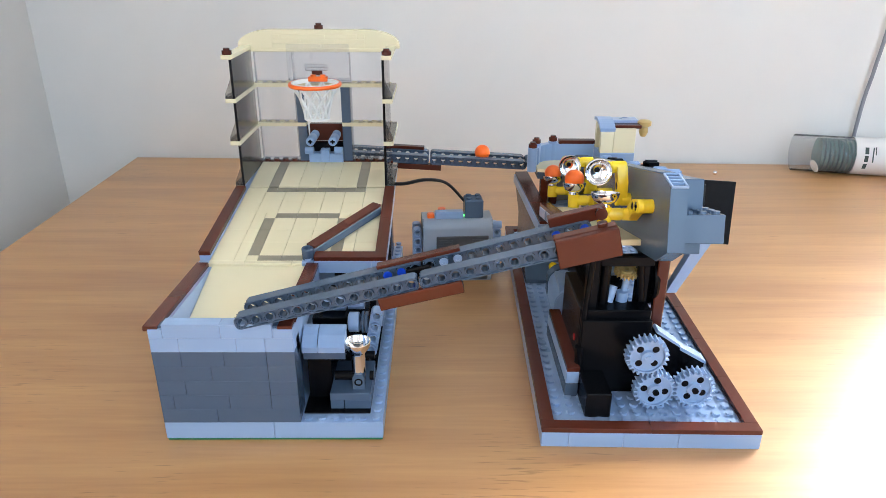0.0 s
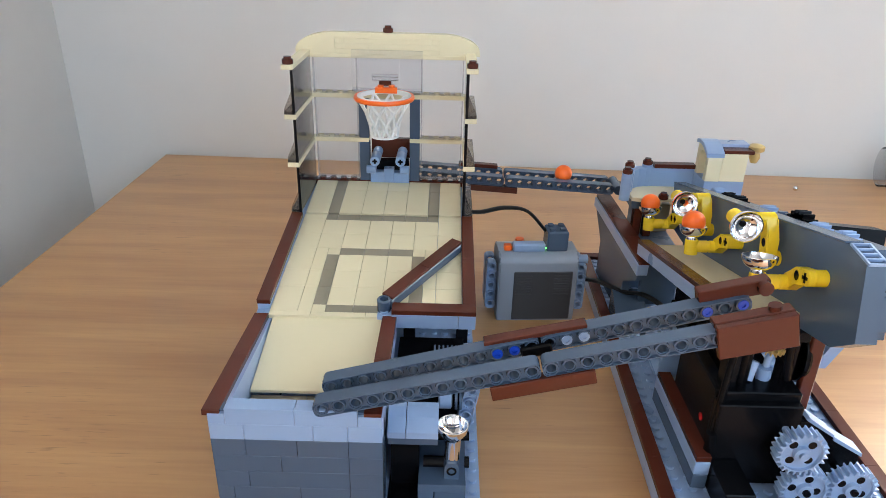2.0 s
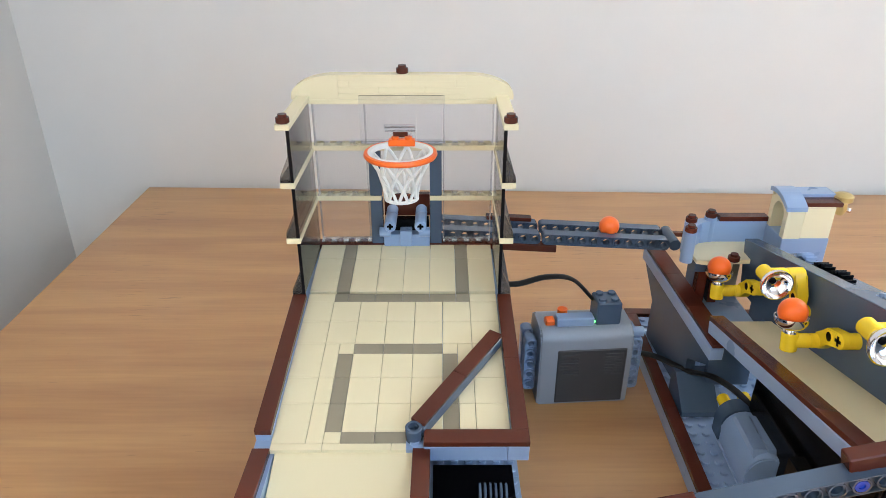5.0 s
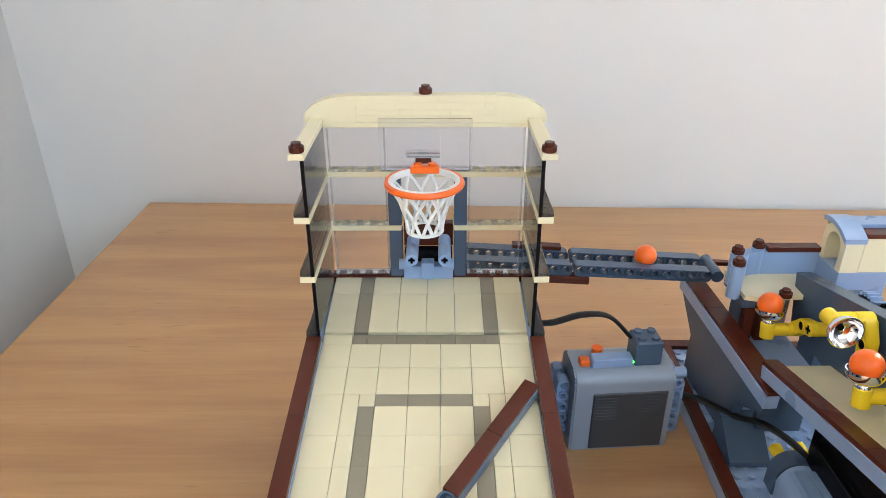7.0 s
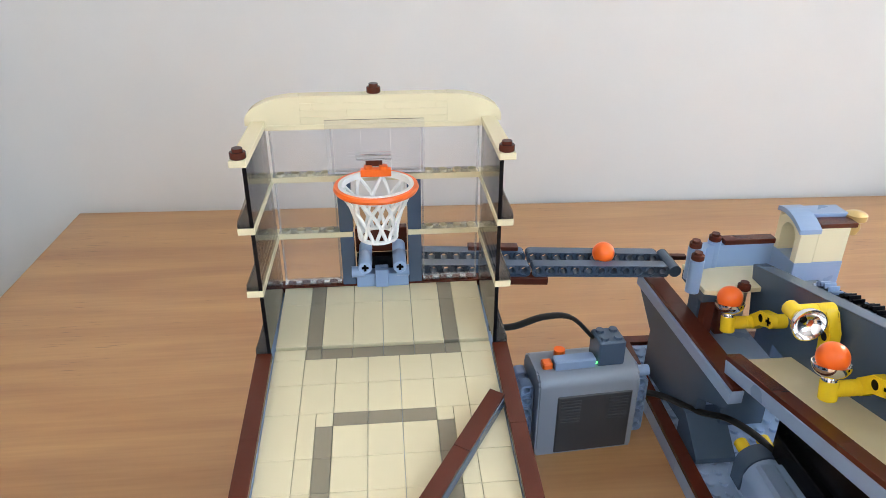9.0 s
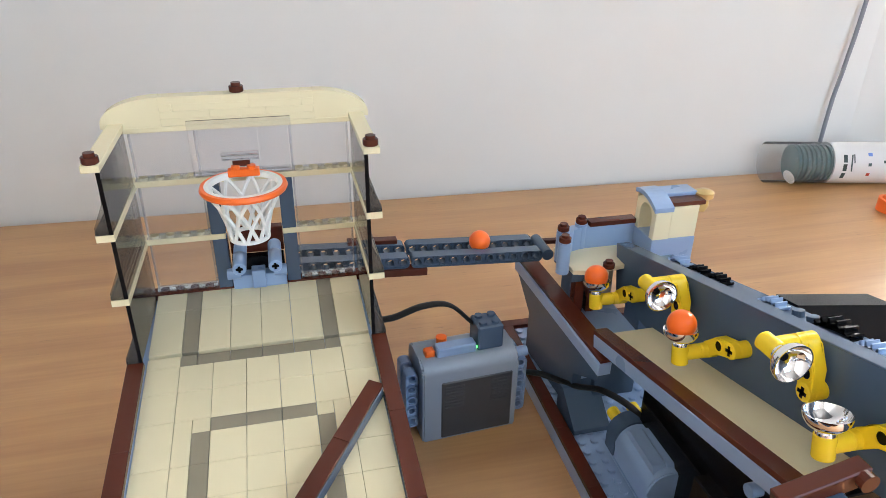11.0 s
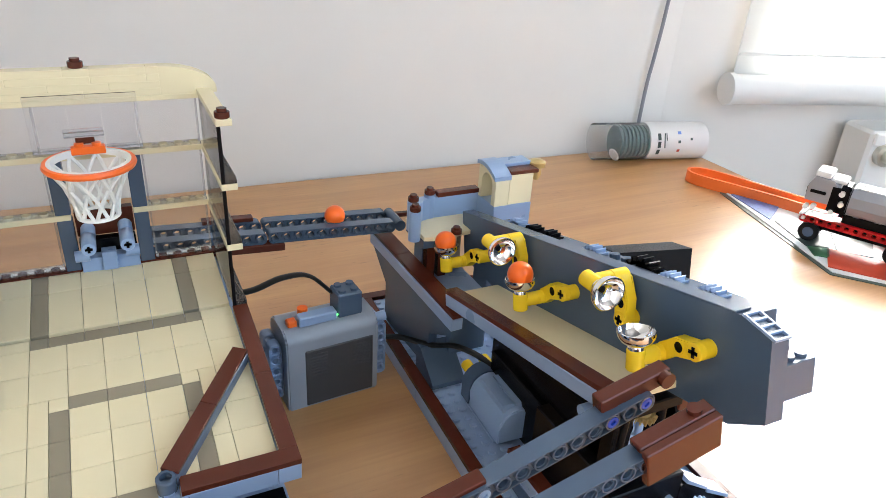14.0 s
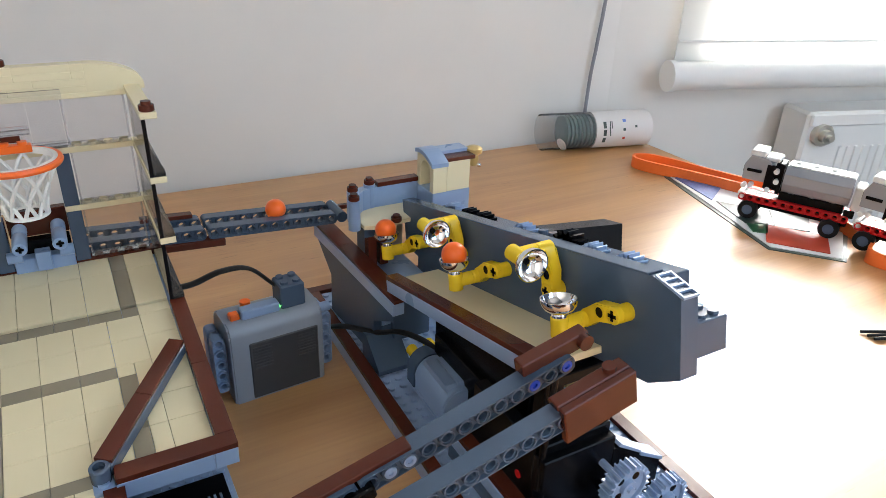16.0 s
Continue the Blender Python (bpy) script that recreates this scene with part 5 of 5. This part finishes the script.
for i, (x, a, w, h, c) in enumerate(((4.4, 30, 0.55, 1.1, DARKPAPER), (4.4, 6, 0.55, 1.0, DARKPAPER), (4.4, -18, 0.55, 0.9, DARKPAPER), (5.5, 18, 0.2, 2.4, DARKPAPER), (8.0, 42, 0.6, 0.5, BLUEPAPER), (8.0, 14, 0.45, 0.45, DARKPAPER), (10.2, 22, 0.4, 0.4, DARKPAPER), (8.0, -14, 0.5, 0.45, REDPAPER), (5.9, 30, 0.15, 1.3, DARKPAPER))):
    bm = bmesh.new()
    box(bm, x, -0.03, -h / 2, x + w, 0.0, h / 2, 0)
    part("print_bar", bm, c, lb_, m=ident(0, 0, 0, -a, 0, 0) @ ident(0, -3.03, 0))

strap = thing("orange_strap", "orange rubber strap lying looped on the table", "strap")


def band(pts, w, t, name="band"):
    bm = bmesh.new()
    pts = spline(pts, 10)
    rings = []
    for i, p in enumerate(pts):
        d = pts[min(i + 1, len(pts) - 1)] - pts[max(i - 1, 0)]
        n = Vector((-d.y, d.x, 0)).normalized() * t
        rings.append([bm.verts.new(p + n * a + Vector((0, 0, b))) for a, b in ((-1, 0), (1, 0), (1, w), (-1, w))])
    for a, b in zip(rings, rings[1:]):
        for k in range(4):
            bm.faces.new([a[k], a[(k + 1) % 4], b[(k + 1) % 4], b[k]])
    bm.faces.new(rings[0])
    bm.faces.new(rings[-1][::-1])
    return part(name, bm, STRAP, strap, smooth=True)


band([(98.5, 38.5, 0.05), (96.6, 43, 0.05), (94.5, 48.5, 0.05), (92.8, 53.5, 0.05), (91.0, 56.8, 0.05), (89.0, 57.6, 0.05), (87.9, 56.2, 0.05), (88.6, 53.6, 0.05), (90.6, 49.6, 0.05), (92.8, 45.0, 0.05), (94.6, 40.5, 0.05), (95.8, 36.5, 0.05), (96.0, 31, 0.05), (95.4, 25.5, 0.05), (93.5, 21.5, 0.05), (90.5, 19.8, 0.05), (90.8, 17.2, 0.05), (92.6, 14, 0.05)], 1.7, 0.2)

papers = thing("magazine_stack", "stack of printed brochures and white sheets on the table", "papers")
for k, (pts, mt, z) in enumerate((([(82.5, 27.2), (88.2, 20.8), (98.0, 27.0), (95.5, 43.0), (91.2, 52.5), (89.3, 51.2)], DARKPAPER, 0.0), ([(83.1, 27.4), (88.3, 21.4), (97.6, 27.5), (95.2, 42.5), (91.2, 51.5), (89.8, 50.4)], PAPER, 0.12), ([(83.6, 28.4), (88.0, 22.8), (92.4, 26.2), (88.0, 32.0)], REDPAPER, 0.24), ([(88.2, 41.0), (94.6, 44.6), (92.2, 50.6), (89.9, 49.6)], BLUEPAPER, 0.24), ([(86.0, 33.5), (88.4, 31.9), (91.4, 35.6), (88.4, 40.4)], DARKPAPER, 0.24), ([(88.6, 31.0), (91.5, 28.0), (95.5, 31.0), (92.6, 35.0)], DARKPAPER, 0.24), ([(84.6, 31.2), (85.9, 30.0), (88.2, 31.8), (86.0, 33.3)], GREENPAPER, 0.24))):
    bm = bmesh.new()
    prism(bm, pts, "z", z, z + 0.11)
    part("sheet", bm, mt, papers)
bm = bmesh.new()
prism(bm, [(92, 53), (98.5, 43), (98.9, 52), (95.6, 59.5)], "z", 0.02, 0.1)
tagged(part("paper_sheet", bm, PAPER, m=ident(0, 0, 0)), "loose white sheet of paper on the table", "paper")


def truck(at, rz, label, grp):
    tk = thing("toy_truck", label, "toy truck", grp, at=at, rz=rz)
    for y in (-1.35, 1.15):
        bm = bmesh.new()
        beam(bm, 13)
        part("chassis_beam", bm, RED, tk, "red chassis beam with holes", m=ident(-6, y, 2.75), smooth=True)
    bm = bmesh.new()
    box(bm, -6.0, -0.9, 1.5, 6.4, 0.7, 3.2, 0.1)
    part("underbody", bm, BLACK, tk)
    for x in (-5.0, 4.7):
        for y in (-1.6, 1.4):
            bm = bmesh.new()
            rod(bm, (x, y - 0.45, 1.2), (x, y + 0.45, 1.2), 1.2, n=24)
            wh = part("wheel", bm, RUBBER, tk, smooth=True)
            for o in (-0.5, 0.5):
                bm = bmesh.new()
                rod(bm, (x, y + o - 0.03, 1.2), (x, y + o + 0.03, 1.2), 0.65, n=16)
                part("rim", bm, DARK, wh)
    bm = bmesh.new()
    prism(bm, [(-6.6, 5.2), (-3.4, 5.2), (-3.4, 7.6), (-3.9, 8.2), (-6.0, 8.4), (-6.6, 7.2)], "y", -1.8, 1.6)
    cb = part("cab", bm, STONE, tk, "grey cab with a white roof")
    for b in ((-6.2, -1.6, 8.3, -4.4, 1.4, 9.1), (-4.4, -1.5, 8.0, -2.6, 1.3, 8.5)):
        bm = bmesh.new()
        box(bm, *b, 0.15)
        part("cab_roof", bm, WHITE, cb)
    for b in ((-6.7, -1.5, 6.0, -6.55, 1.3, 6.9), (-6.2, -1.95, 6.3, -4.4, -1.78, 6.7), (-3.9, -1.9, 4.4, -2.9, -1.5, 7.6), (-2.4, -1.7, 4.0, -1.9, 1.5, 7.4)):
        bm = bmesh.new()
        box(bm, *b, 0.05)
        part("dark_panel", bm, BLACK, cb)
    bm = bmesh.new()
    box(bm, -3.0, -1.3, 4.2, -1.9, 1.1, 7.9, 0.15)
    box(bm, -1.9, -1.3, 3.2, 5.6, 1.1, 4.3, 0.1)
    part("engine", bm, BLACK, tk)
    for x, z in ((-2.7, 6.9), (-3.3, 4.4), (-6.2, 4.3), (-5.4, 4.5), (-2.5, 5.6)):
        bm = bmesh.new()
        rod(bm, (x, -1.95, z), (x, -1.2, z), 0.34, n=12)
        part("pin", bm, WHITE, tk)
    bm = bmesh.new()
    box(bm, -6.7, -1.75, 2.3, -5.9, 1.55, 3.4, 0.2)
    part("bumper", bm, WHITE, tk)
    bm = bmesh.new()
    prism(bm, [(-1.5, 4.6), (-1.0, 4.3), (1.0, 4.3), (1.5, 4.6), (2.0, 5.6), (2.0, 6.9), (1.2, 7.8), (-1.2, 7.8), (-2.0, 6.9), (-2.0, 5.6)], "x", -1.7, 6.0)
    tank = part("tank_body", bm, STONE, tk, "grey tank body with bevelled sides")
    # White plate puts the glare on the grey tank's top into colour.
    bm = bmesh.new()
    box(bm, -1.6, -1.15, 7.78, 5.9, 1.15, 8.0, 0.08)
    for x in (-0.6, 1.4, 3.4):
        rod(bm, (x, 0, 7.98), (x, 0, 8.25), 0.3, n=12)
    part("tank_top", bm, WHITE, tank)
    for x in (-0.9, 1.5, 3.9):
        bm = bmesh.new()
        box(bm, x, -1.2, 3.2, x + 0.7, -0.9, 4.5, 0.05)
        part("tank_foot", bm, STONE, tank)
    bm = bmesh.new()
    box(bm, 6.2, -1.5, 4.0, 7.4, 1.5, 7.0, 0.2)
    part("tail", bm, WHITE, tk)
    bm = bmesh.new()
    box(bm, 5.7, -1.7, 3.0, 6.9, -1.4, 4.0, 0.1)
    part("tail_light", bm, BLACK, tk)
    return tk


truck((91.2, 31.0, 0.36), -64, "toy brick tanker truck with a red chassis standing on brochures", "toy trucks")
truck((95.4, 17.5, 0.36), -75, "second toy brick truck with red chassis beside the first", "toy trucks")

# pronged metal fork tip at the table's edge and a tiny metal bead
fork = thing("small_fork", "small dark metal fork lying on the table", "fork")
for i in range(3):
    bm = bmesh.new()
    tube(bm, spline([(77.6, 8.2 + i * 0.35, 0.5), (76.2, 8.6 + i * 0.6, 0.35), (74.9, 9.3 + i * 0.7, 0.2)], 4), 0.16)
    part("prong", bm, RUBBER, fork, smooth=True)
bm = bmesh.new()
tube(bm, spline([(77.4, 8.6, 0.5), (80, 7.2, 0.4), (86, 4.2, 0.25)], 4), 0.3)
part("handle", bm, RUBBER, fork, smooth=True)
bm = bmesh.new()
bmesh.ops.create_uvsphere(bm, u_segments=14, v_segments=8, radius=0.35)
tagged(part("metal_bead", bm, CHROME, smooth=True, m=ident(65.4, 66.3, 0.35)), "tiny silver metal bead lying on the table", "bead")
